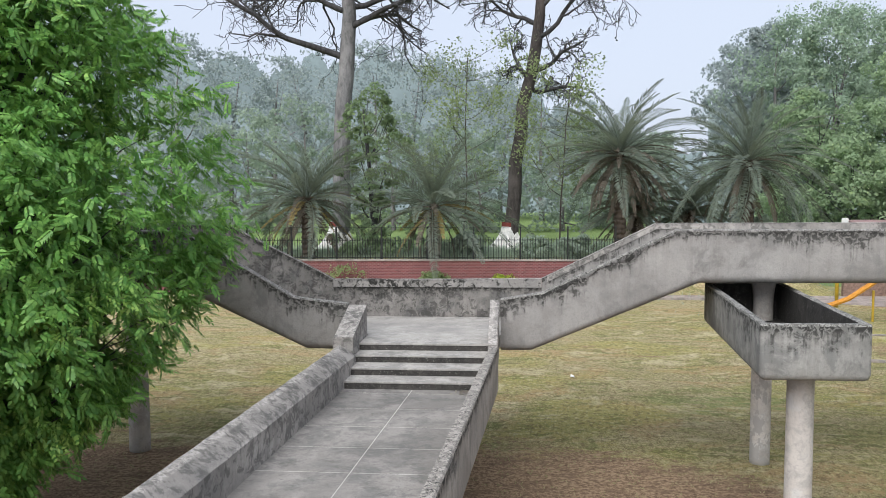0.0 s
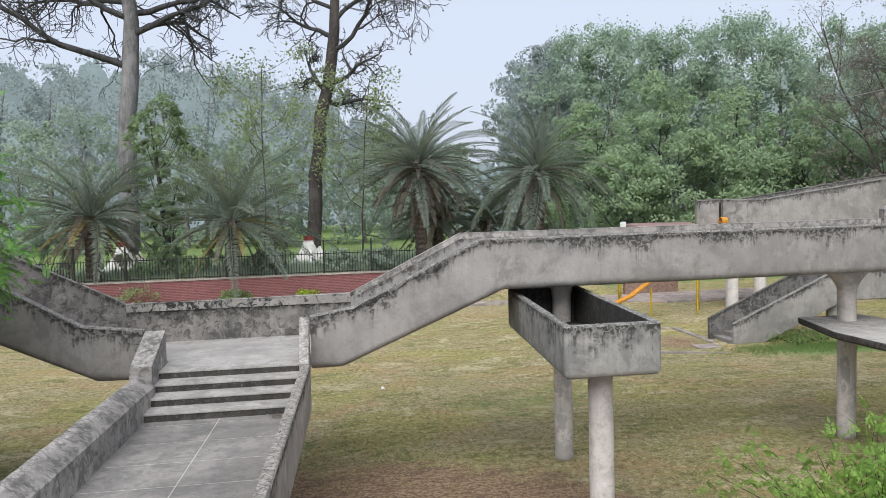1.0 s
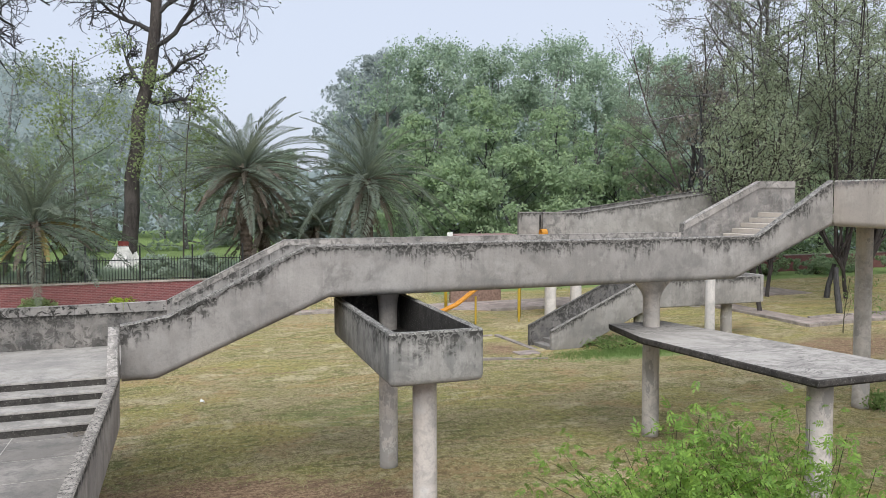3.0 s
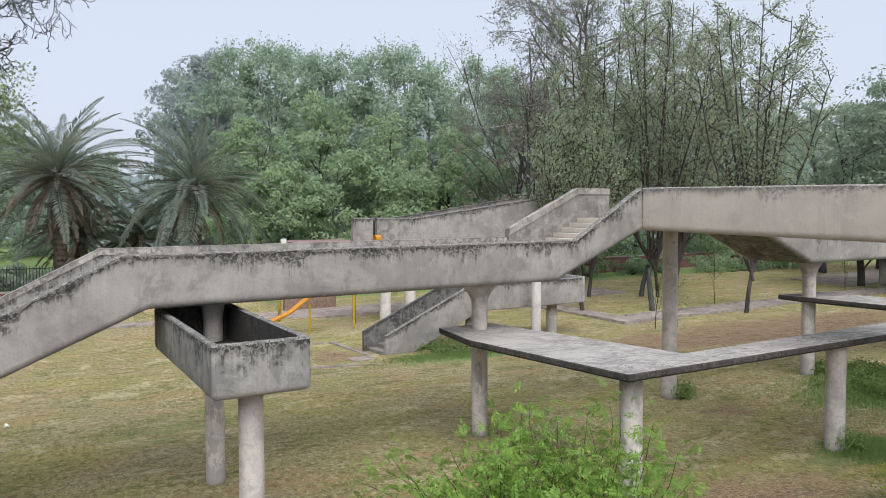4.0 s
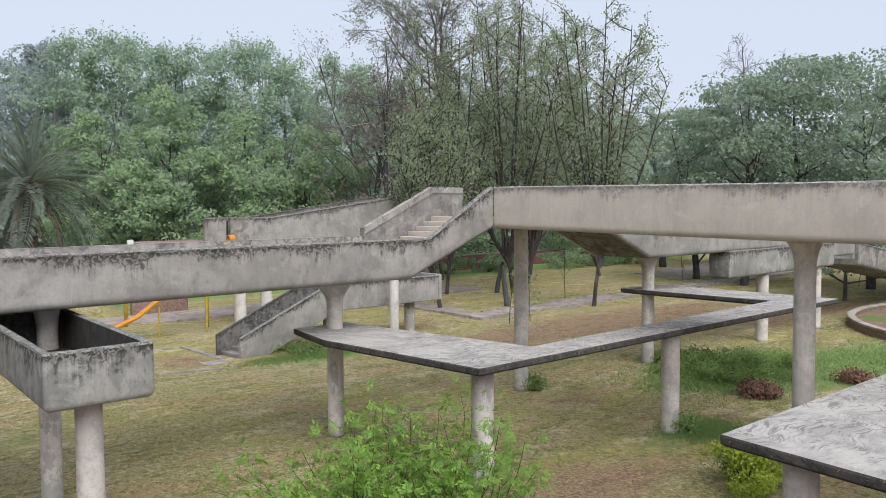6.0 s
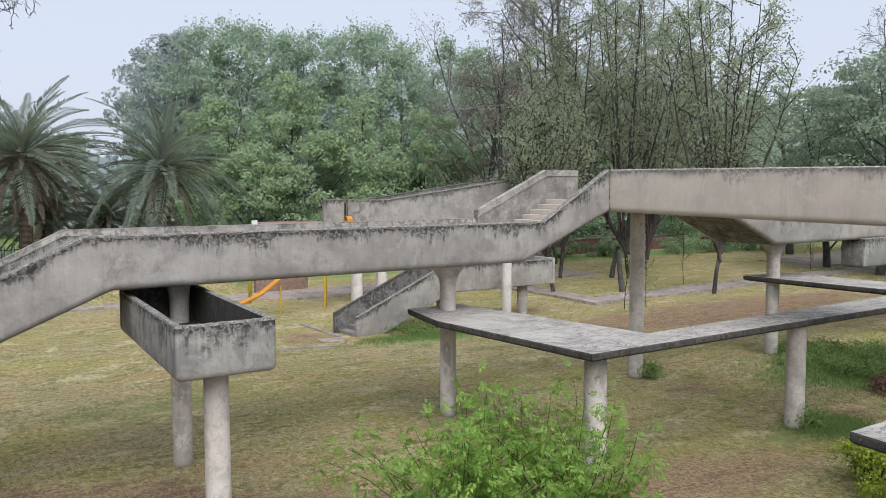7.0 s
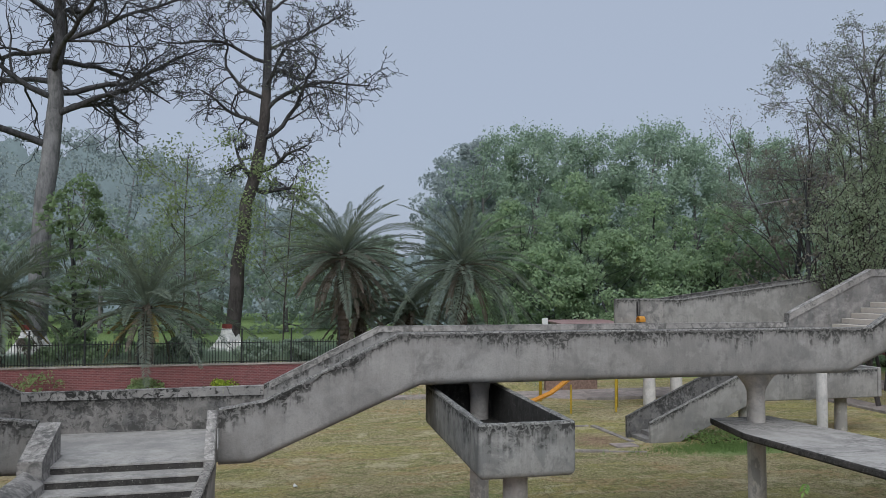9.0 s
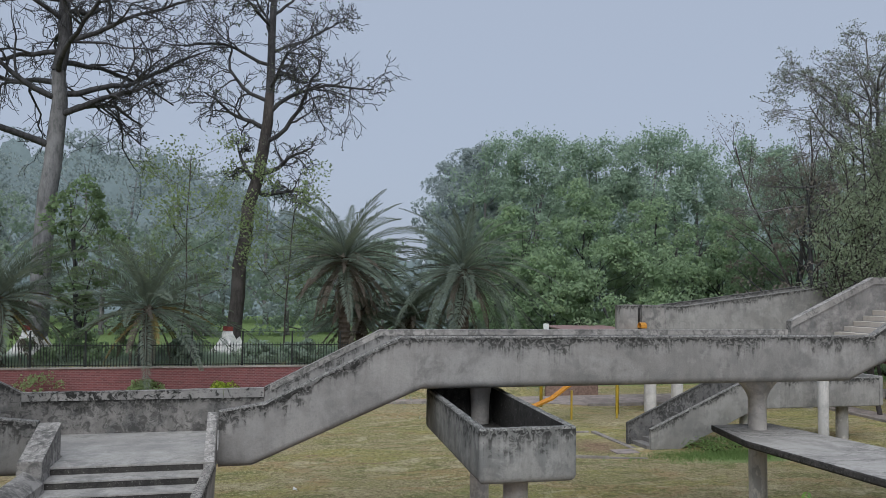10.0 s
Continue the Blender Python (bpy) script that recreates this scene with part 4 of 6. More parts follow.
def ring_planter(cx, cy, r):
    ob = thing("ring_planter", cx, cy, 0, "round raised bed with a low brick rim and pale coping", "planter")

    def segment(nm, n, z0, z1, ro, ri, m, turn=0.0):
        h, g = math.pi / n, 0.006 / r
        bm = bmesh.new()
        v = [bm.verts.new((q * math.cos(a), q * math.sin(a), z)) for z in (z0, z1) for q, a in ((ri, g - h), (ro, g - h), (ro, h - g), (ri, h - g))]
        for f in ((4, 5, 6, 7), (0, 1, 5, 4), (1, 2, 6, 5), (2, 3, 7, 6), (3, 0, 4, 7)):
            bm.faces.new([v[i] for i in f])
        first = part(nm, bm, m, ob)
        for k in range(n):
            o = first if k == 0 else new(nm, first.data)
            o.parent = ob
            o.matrix_parent_inverse = Matrix.Identity(4)
            o.matrix_basis = pose(0, 0, 0, 0, 0, 360 * (k + turn) / n)

    segment("brick", 150, -0.05, 0.172, r, r - 0.24, M_RINGBRICK)
    segment("brick", 150, 0.18, 0.36, r - 0.01, r - 0.24, M_RINGBRICK, 0.5)
    segment("coping", 75, 0.364, 0.44, r + 0.03, r - 0.3, M_PALECOPE)
    bm = bmesh.new()
    bmesh.ops.create_circle(bm, cap_ends=True, segments=64, radius=r - 0.25, matrix=pose(cx, cy, 0.16))
    part("soil", bm, M_SOIL, ob, "soil with sparse grass")
    return ob


def m_soil():
    n = Nodes("bed_soil", 0.95, 0.1)
    f = n.noise(3, 7, 0.8)
    c = n.mix(n.ramp(f, 0.35, 0.65), (0.16, 0.09, 0.07), (0.26, 0.2, 0.14))
    c = n.mix(n.ramp(n.noise(0.5, 4, 0.6), 0.5, 0.6), c, (0.12, 0.19, 0.05))
    n.bump(f, 0.6, 0.05)
    return n.done(c)


M_SOIL = m_soil()


def sign_board(x, y):
    ob = thing("sign_board", x, y, 0, "small white notice board on a thin post", "sign")
    bm = bmesh.new()
    box(bm, x - 0.04, x + 0.04, y - 0.04, y + 0.04, 0, 3.7)
    part("post", bm, M_IRON, ob)
    bm = bmesh.new()
    box(bm, x - 0.2, x + 0.2, y - 0.09, y - 0.045, 3.2, 3.85, 0.02)
    part("board", bm, M_SIGN, ob)


def low_hut(x, y):
    """A long low shelter: walls with near-black panels for shaded openings under a shallow sheet roof."""
    ob = thing("low_hut", x, y, 0, "far low structure with a faded red sheet roof", "hut")
    bm = bmesh.new()
    box(bm, x - 2.1, x + 2.1, y - 1.2, y + 1.2, -0.05, 3.2)
    walls = part("walls", bm, M_PATH, ob)
    # dark plates on the wall paint the shade of openings
    for k in range(4):
        bm = bmesh.new()
        box(bm, x - 1.8 + 0.95 * k, x - 1.1 + 0.95 * k, y - 1.23, y - 1.19, 1.9, 2.9, 0.01)
        part("opening", bm, M_RISER, walls, "near-black panel painted as a shaded opening")
    bm = bmesh.new()
    box(bm, x - 2.4, x + 2.4, y - 1.6, y + 1.6, 3.204, 3.34, 0.04)
    for v in bm.verts:
        v.co.z += 0.12 * (v.co.y - y + 1.6) / 3.2
    part("roof", bm, M_REDROOF, ob)


boundary_wall()
far_wall()
bm = bmesh.new()
box(bm, 16.9, 20.1, 43.95, 44.25, -0.1, 1.5, 0.02)
tagged(part("stub_wall", bm, M_RINGBRICK), "short brown brick wall beside the path", "wall", kind="structure")
fence()
path_strip("path", [(-2, 42.2), (13, 42.2), (17.5, 39.9), (40, 39.9), (40, 43.6), (-2, 43.6)], 0.05, M_PATH, "worn pinkish concrete path along the boundary wall")
kerb_line((-2, 42.1), (13, 42.1))
kerb_line((17.6, 39.8), (29, 39.8))
path_strip("path", [(29.3, 29.5), (80, 30.6), (80, 32.2), (31.0, 31.2), (31.6, 40.6), (29.9, 40.6)], 0.06, M_PATH, "concrete garden path turning round the lawn corner")
kerb_line((29.2, 29.4), (78, 30.5))
kerb_line((29.2, 29.4), (29.8, 40.4))
kerb_line((31.1, 31.3), (78, 32.3))
path_strip("path", [(55, 33.5), (95, 38), (95, 44), (58, 40)], 0.05, M_PATH, "pale paved clearing beyond the lawn")
slide()
yellow_post(15.0, 39.8, 3.0)
yellow_post(18.0, 37.2, 3.0)
ring_planter(44.7, 7.1, 9.6)
sign_board(19.4, 50.6)
low_hut(24.3, 55.5)
kerb_line((11.6, 27.75), (14.2, 26.95), 0.14, 0.05, 1.3)
kerb_line((14.55, 32.4), (14.55, 28.75), 0.22, 0.06, 0.9)
kerb_line((12.9, 32.5), (14.4, 32.5), 0.16, 0.05, 0.75)
bm = bmesh.new()
box(bm, 13.5, 14.4, 27.9, 28.6, -0.05, 0.045, 0.015)
tagged(part("paving_slab", bm, M_PATH), "cracked concrete paving slab at the foot of the stair", "paving")
for lx, ly, ls in ((1.6, 24.7, 0.065), (-6.3, 20.4, 0.12)):
    bm = bmesh.new()
    bmesh.ops.create_grid(bm, x_segments=3, y_segments=3, size=ls, matrix=pose(lx, ly, 0.06, 25, 10, lx * 40))
    for v in bm.verts:
        v.co.z += 0.05 * math.sin(v.co.x * 31 + v.co.y * 23)
    bmesh.ops.solidify(bm, geom=bm.faces[:], thickness=0.004)
    tagged(part("litter", bm, M_LITTER), "crumpled white scrap lying on the grass", "litter", "litter on the lawn")


# ================= plants =================
def tubes(paths):
    """Arrays for tapered tubes. paths: (points (n, 3), radii (n), sides)."""
    V, F, base = [], [], 0
    for pts, rad, k in paths:
        pts, rad = np.asarray(pts, float), np.asarray(rad, float)
        n = len(pts)
        t = np.gradient(pts, axis=0)
        t /= np.linalg.norm(t, axis=1)[:, None] + 1e-9
        ref = np.where(np.abs(t[:, 2:3]) > 0.9, np.array([[1.0, 0, 0]]), np.array([[0, 0, 1.0]]))
        u = np.cross(t, ref)
        u /= np.linalg.norm(u, axis=1)[:, None] + 1e-9
        w = np.cross(t, u)
        a = np.arange(k) * 2 * math.pi / k
        ring = pts[:, None, :] + rad[:, None, None] * (np.cos(a)[None, :, None] * u[:, None, :] + np.sin(a)[None, :, None] * w[:, None, :])
        V.append(ring.reshape(-1, 3))
        i, j = np.meshgrid(np.arange(n - 1), np.arange(k), indexing='ij')
        p, q = i * k + j, i * k + (j + 1) % k
        F.append((np.stack([p, q, q + k, p + k], -1).reshape(-1, 4)) + base)
        base += n * k
    return np.concatenate(V), np.concatenate(F)


def unit(v):
    return v / (np.linalg.norm(v, axis=-1, keepdims=True) + 1e-9)


def leaves(centres, along, length, width, rnd, flat=0.5, face=None):
    """Diamond leaves, slightly folded: arrays of verts and quads. along: their directions; face: the way their upper sides look."""
    n = len(centres)
    d = unit(along)
    up = unit(rnd.normal(0, 1, (n, 3)) * flat + (np.array([0, 0, 1.0]) if face is None else face))
    s = unit(np.cross(d, up))
    up = np.cross(s, d)
    L = np.asarray(length).reshape(-1, 1) * np.ones((n, 1))
    W = np.asarray(width).reshape(-1, 1) * np.ones((n, 1))
    v = np.stack([centres - d * L / 2, centres - s * W / 2 + up * W * 0.18 + d * L * 0.05, centres + d * L / 2, centres + s * W / 2 + up * W * 0.18 + d * L * 0.05], 1)
    f = np.arange(n * 4).reshape(n, 4)
    return v.reshape(-1, 3), f


def limb(rnd, start, direction, length, r0, r1, n=6, wander=0.18, rise=0.0):
    pts, d = [np.array(start, float)], unit(np.array(direction, float))
    for k in range(n):
        d = unit(d + rnd.normal(0, wander, 3) + np.array([0, 0, rise]))
        pts.append(pts[-1] + d * length / n)
    return np.array(pts), np.linspace(r0, r1, n + 1), d


def branching(rnd, start, direction, length, radius, level, spec, out, tips):
    """Grow a limb and its side limbs. spec[level]: (side limbs, length ratio, spread, rise, wander)."""
    n = 7 if level == 0 else 5 if level == 1 else 4 if level == 2 else 2 if level == 3 else 1
    side, ratio, spread, rise, wander = spec[level]
    pts, rad, d = limb(rnd, start, direction, length, radius, radius * (0.35 if level else 0.5), n, wander, rise)
    out.append((pts, rad, 8 if level == 0 else 5 if level == 1 else 3))
    if level + 1 >= len(spec):
        tips.append((pts[-1], d))
        tips.append((pts[len(pts) // 2], d))
        return
    for k in range(side):
        f = 0.3 + 0.7 * (k + rnd.random()) / side
        i = min(int(f * n), n - 1)
        p = pts[i] + (pts[i + 1] - pts[i]) * (f * n - i if f < 1 else 1)
        t = unit(pts[i + 1] - pts[i])
        o = rnd.normal(0, 1, 3)
        o = unit(o - t * o.dot(t))
        nd = t * math.cos(spread) + o * math.sin(spread)
        r = np.interp(f * n, np.arange(n + 1), rad) * 0.62
        branching(rnd, p, nd, length * ratio * rnd.uniform(0.7, 1.2) * (1.15 - 0.5 * f), r, level + 1, spec, out, tips)


def tree_thing(name, x, y, z, label, paths, bark_m, leaf_arrays=None, leaf_m=None, group="", kind=""):
    ob = thing(name, x, y, z, label, "tree", group, kind)
    v, f = tubes(paths)
    link_mesh("trunk", raw_mesh("trunk", v, f, True), bark_m, ob)
    if leaf_arrays is not None:
        link_mesh("crown", raw_mesh("crown", *leaf_arrays), leaf_m, ob)
    return ob


def stack(arrays):
    V, F, b = [], [], 0
    for v, f in arrays:
        V.append(v)
        F.append(f + b)
        b += len(v)
    return np.concatenate(V), np.concatenate(F)


# ---- tall bare silk-cotton trees behind the fence ----
def buttress(ob, x, y, z, r, h, seed):
    """Lime-washed flaring foot of a tree, with ribs."""
    rnd = random.Random(seed)
    for nm, z0, z1, m in (("painted_foot", -0.1, h, M_WHITE), ("red_band", h + 0.004, h + 0.28, M_MAROON)):
        bm = bmesh.new()
        rings = []
        steps = 6 if nm == "painted_foot" else 1
        for k in range(steps + 1):
            zz = z0 + (z1 - z0) * k / steps
            f = max(0.0, 1 - zz / h)
            ring = []
            for j in range(28):
                a = 2 * math.pi * j / 28
                rib = 0.5 + 0.5 * math.cos(a * 5 + seed)
                q = r * 1.03 + f ** 1.6 * (0.28 + 0.75 * rib ** 2)
                ring.append(bm.verts.new((x + q * math.cos(a), y + q * math.sin(a), z + zz)))
            rings.append(ring)
        for p, q in zip(rings, rings[1:]):
            for j in range(28):
                bm.faces.new((p[j], p[(j + 1) % 28], q[(j + 1) % 28], q[j]))
        part(nm, bm, m, ob, "lime-washed white flared foot" if nm == "painted_foot" else "painted maroon band", smooth=True)


def gnarled(rnd, start, direction, length, radius, level, spec, out, tips, floor=0.021):
    """A crooked limb that bends by turns and forks into knobbly twigs. spec[level]: (side limbs, length ratio, spread, lift, wander)."""
    side, ratio, spread, lift, wander = spec[level]
    n = (9, 7, 5, 3, 2)[min(level, 4)]
    pts, d = [np.array(start, float)], unit(np.array(direction, float))
    for k in range(n):
        d = unit(d + rnd.normal(0, wander, 3) + np.array([0, 0, lift * (1 if k > n * 0.4 else 0.2)]))
        pts.append(pts[-1] + d * length / n * rnd.uniform(0.8, 1.2))
    pts = np.array(pts)
    rad = np.maximum(np.linspace(radius, radius * 0.3, n + 1), floor)
    out.append((pts, rad, 8 if level == 0 else 5 if level == 1 else 3))
    if level + 1 >= len(spec):
        tips.append((pts[-1], d))
        return
    for k in range(side):
        f = 0.22 + 0.78 * (k + rnd.random()) / side
        i = min(int(f * n), n - 1)
        p = pts[i] + (pts[i + 1] - pts[i]) * (f * n - i)
        t = unit(pts[i + 1] - pts[i])
        o = rnd.normal(0, 1, 3)
        o = unit(o - t * o.dot(t))
        a = spread * rnd.uniform(0.7, 1.2)
        gnarled(rnd, p, t * math.cos(a) + o * math.sin(a), length * ratio * rnd.uniform(0.7, 1.25) * (1.25 - 0.55 * f), max(floor, radius * (1 - 0.7 * f) * 0.6), level + 1, spec, out, tips, floor)


def cotton_tree(x, y, z, lean, height, r, seed, label, limbs, leafy):
    rnd = np.random.default_rng(seed)
    out, tips = [], []
    n = 18
    zs = np.linspace(0, 1, n + 1)
    tx = x + np.interp(zs, [0, 0.25, 0.42, 0.55, 0.75, 1], [0, lean * 0.45, lean, lean * 1.12, lean * 1.2, lean * 1.1]) + rnd.normal(0, 0.07, n + 1)
    ty = y + rnd.normal(0, 0.08, n + 1)
    pts = np.stack([tx, ty, z + zs * height], 1)
    pts[0] = (x, y, z - 0.3)
    rad = r * np.interp(zs, [0, 0.08, 0.4, 0.5, 0.8, 1.0], [1.1, 1.0, 0.82, 0.66, 0.36, 0.08])
    cut = 9
    spec = [(8, 0.46, 0.85, -0.01, 0.2), (6, 0.5, 0.85, -0.02, 0.28), (3, 0.6, 0.9, -0.02, 0.34), (0, 0, 0, -0.02, 0.36)]
    for f, dx, dy, dz, length in limbs:
        p = np.array([np.interp(f, zs, pts[:, k]) for k in range(3)])
        gnarled(rnd, p, (dx, dy, dz), length, float(np.interp(f, zs, rad)) * 0.46, 0, spec, out, tips)
    ob = tree_thing("silk_cotton_tree", x, y, z, label, [(pts[:cut + 1], rad[:cut + 1], 12)], M_BARK_GREY if not leafy else M_BARK_SOOTY, None, None, "silk-cotton trees")
    v, f = tubes([(pts[cut:], rad[cut:], 10)] + out)
    link_mesh("branchwork", raw_mesh("branchwork", v, f, True), M_BARK_DARK, ob, "dark bare limbs and twigs")
    if leafy:
        c = np.array([t[0] for t in tips])[::2]
        d = np.array([t[1] for t in tips])[::2]
        k = 2
        c = np.repeat(c, k, 0) + rnd.normal(0, 0.1, (len(c) * k, 3))
        d = np.repeat(d, k, 0) + rnd.normal(0, 0.8, (len(d) * k, 3))
        link_mesh("crown", raw_mesh("crown", *leaves(c, d, 0.2, 0.1, rnd)), L_COTTON, ob, "small dark leaf tufts on the twigs")
    return ob


def whorls(rnd, f0, f1, count, length, droop=0.25):
    out = []
    for k in range(count):
        f = f0 + (f1 - f0) * k / (count - 1)
        a = k * 2.4 + rnd.uniform(-0.4, 0.4)
        out.append((f, math.cos(a), math.sin(a) * 0.8, droop + rnd.uniform(-0.2, 0.35) + 0.5 * (f - f0), length * (1.15 - 0.75 * (f - f0) / (1 - f0)) * rnd.uniform(0.8, 1.15)))
    return out


rw = random.Random(4)
t1 = cotton_tree(-12.3, 54, TERRACE, 0.9, 35, 0.62, 11, "tall bare silk-cotton tree with a white-washed flared foot",
                 [(0.365, -1, -0.1, 0.30, 12.0), (0.42, 0.9, -0.5, 0.1, 6.5), (0.43, 0.9, 0.4, -0.05, 7), (0.45, -0.8, -0.4, 0.15, 7.5)] + whorls(rw, 0.46, 0.97, 28, 9.0, 0.2), False)
buttress(t1, -12.3, 54, TERRACE, 0.66, 1.55, 1)
t2 = cotton_tree(-0.75, 54, TERRACE, 1.9, 34, 0.46, 23, "tall dark silk-cotton tree with sparse buds and a white-washed foot",
                 [(0.405, 1, -0.1, 0.2, 7.5), (0.31, 0.9, 0.3, 0.15, 3.6), (0.345, 1, -0.4, 0.3, 4.2), (0.43, -1, 0.2, 0.25, 5.0), (0.33, -0.7, -0.4, 0.4, 3.2)] + whorls(rw, 0.46, 0.97, 22, 6.6, 0.5), True)
buttress(t2, -0.75, 54, TERRACE, 0.49, 1.5, 2)


# ---- leafy trees ----
def clump_crown(rnd, x, y, z0, h, r, clumps, per, size, narrow=0.0, skew=0.0, shoots=0, tier=0.8):
    """Leaves gathered in billows on an uneven crown, turned to the light; shoots stand out at the top. Gives leaf arrays and the billow centres."""
    u = rnd.random(clumps)
    a = rnd.random(clumps) * 2 * math.pi
    zz = z0 + h * u
    prof = np.sin(np.pi * np.clip(u * 0.88 + 0.1, 0, 1)) ** (0.55 + narrow)
    rr = r * prof * rnd.random(clumps) ** 0.36 * (1 + 0.25 * np.sin(a * 3 + x) + 0.15 * np.sin(a * 5 + y))
    c = np.stack([x + rr * np.cos(a) + skew * u, y + rr * np.sin(a), zz], 1)
    sizes = rnd.uniform(0.5, 1.25, clumps) * max(0.4, r * 0.23)
    k = np.repeat(np.arange(clumps), per)
    out = unit(np.stack([np.cos(a), np.sin(a), 0.9 * (u - 0.3)], 1))[k]
    off = unit(rnd.normal(0, 1, (len(k), 3)) + 0.45 * out + np.array([0, 0, 0.25]))
    off = off * rnd.random((len(k), 1)) ** 0.3
    p = c[k] + off * sizes[k][:, None] * np.array([1.9 - 1.1 * tier, 1.9 - 1.1 * tier, tier])
    face = unit(off * 0.7 + out * 0.5 + np.array([0, 0, 0.75]))
    d = rnd.normal(0, 1, off.shape) + np.array([0, 0, -0.5]) + off * 0.4
    L = size * rnd.uniform(0.7, 1.3, len(k))
    arr = [leaves(p, d, L, L * 0.62, rnd, 0.35, face)]
    if shoots:
        b = c[np.argsort(-zz)[: max(3, clumps // 3)]]
        b = b[rnd.integers(0, len(b), shoots)] + rnd.normal(0, 0.35, (shoots, 3))
        m = 13
        q = np.repeat(b, m, 0) + np.tile(np.linspace(0, 1, m), shoots)[:, None] * np.repeat(np.stack([rnd.normal(0, 0.25, shoots), rnd.normal(0, 0.25, shoots), rnd.uniform(0.6, 1.7, shoots)], 1), m, 0)
        q += rnd.normal(0, 0.14, q.shape)
        arr.append(leaves(q, rnd.normal(0, 1, q.shape), size * rnd.uniform(0.6, 1.1, len(q)), size * 0.5, rnd, 0.6))
    return stack(arr), c


def wood_tree(az, dist, h, r, seed, leaf_m, label, low=0.25, clumps=60, per=85, size=0.42, narrow=0.0, bark_m=None, name="tree", group="trees of the wood", shoots=0, tier=0.8, ties=22):
    rnd = np.random.default_rng(seed)
    x, y = dist * math.sin(radians(az)), dist * math.cos(radians(az))
    z = float(ground_height(np.array(x), np.array(y)))
    arr, c = clump_crown(rnd, x, y, z + h * low, h * (1 - low), r, clumps, per, size, narrow, 0.0, shoots, tier)
    paths = []
    tp, tr, _ = limb(rnd, (x, y, z - 0.2), (rnd.normal(0, 0.05), rnd.normal(0, 0.05), 1), h * 0.9, 0.022 * h, 0.03, 9, 0.05, 0.05)
    paths.append((tp, tr, 8))
    for q in c[:: max(1, clumps // ties)]:
        i = int(np.clip((q[2] - z) / (h * 0.9) * 9 - 1.5, 1, 8))
        s = tp[i]
        m = (s + q) / 2 + np.array([0, 0, -0.3])
        paths.append((np.array([s, m, q]), np.array([tr[i] * 0.45, tr[i] * 0.3, 0.02]), 4))
    return tree_thing(name, x, y, z, label, paths, bark_m or M_BARK_DARK, arr, leaf_m, group)


def tops(rows, seed0, leaf_m, label, **kw):
    for k, (az, dist, h, r) in enumerate(rows):
        wood_tree(az, dist, h, r, seed0 + k, leaf_m, label, **kw)


# glowing screens behind the trees, painted as woods in bright mist
def m_mist_glow(name, c):
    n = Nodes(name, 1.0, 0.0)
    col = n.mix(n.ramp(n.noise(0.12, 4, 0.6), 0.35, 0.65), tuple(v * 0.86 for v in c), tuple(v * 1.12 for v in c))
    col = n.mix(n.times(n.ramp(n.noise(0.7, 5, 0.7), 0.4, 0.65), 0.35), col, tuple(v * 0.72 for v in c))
    # the screen shines by itself to imitate mist between the trees
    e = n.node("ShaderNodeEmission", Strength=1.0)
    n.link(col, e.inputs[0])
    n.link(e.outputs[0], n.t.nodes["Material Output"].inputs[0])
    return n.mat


def backdrop(line, dist, material, seed, label):
    """A bowed glowing screen that stands for a far tree line in the mist, with an uneven upper edge. line: (bearing,
    height).
    """
    rnd = np.random.default_rng(seed)
    az = np.arange(line[0][0], line[-1][0] + 0.01, 0.15)
    h = np.interp(az, [q[0] for q in line], [q[1] for q in line])
    lumps = sum(a * np.sin(az * f + rnd.uniform(0, 6)) for a, f in ((0.9, 1.3), (0.7, 2.9), (0.45, 6.1), (0.3, 13.0)))
    h = h + lumps + rnd.normal(0, 0.22, len(az))
    x, y = dist * np.sin(np.radians(az)), dist * np.cos(np.radians(az))
    v = np.concatenate([np.stack([x, y, np.full(len(az), -0.5)], 1), np.stack([x, y, h], 1)])
    i, n = np.arange(len(az) - 1), len(az)
    ob = link_mesh("backdrop", raw_mesh("backdrop", v, np.stack([i, i + 1, i + 1 + n, i + n], 1)), material)
    tagged(ob, label, "distance", kind="structure")


backdrop([(-50, 26), (-34, 29), (-27, 30), (-23, 26), (-18, 24), (-12, 26), (-6, 25), (-1, 22), (3, 18), (7, 12), (12, 11), (15, 16)], 128, m_mist_glow("far_mist_glow", (0.185, 0.225, 0.22)), 91, "glowing screen painted as a far wood in grey-blue mist")
backdrop([(12.6, 15), (16, 19), (22, 20.5), (36, 19.5), (46, 17.5), (57, 15.5)], 106, m_mist_glow("near_mist_glow", (0.19, 0.228, 0.212)), 92, "glowing screen painted as a dense far wood in grey-green mist")
backdrop([(56, 14), (64, 15), (80, 14), (110, 14)], 104, m_mist_glow("side_mist_glow", (0.19, 0.22, 0.195)), 93, "glowing screen painted as a dense far wood in grey-green mist")
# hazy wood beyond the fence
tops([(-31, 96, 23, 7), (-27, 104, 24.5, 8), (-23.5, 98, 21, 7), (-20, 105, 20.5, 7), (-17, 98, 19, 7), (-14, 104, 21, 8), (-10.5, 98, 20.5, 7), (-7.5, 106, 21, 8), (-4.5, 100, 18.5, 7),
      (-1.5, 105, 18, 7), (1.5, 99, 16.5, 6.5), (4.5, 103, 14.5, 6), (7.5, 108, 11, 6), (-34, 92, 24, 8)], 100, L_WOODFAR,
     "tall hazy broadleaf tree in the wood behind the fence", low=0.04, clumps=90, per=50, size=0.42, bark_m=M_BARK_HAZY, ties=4)
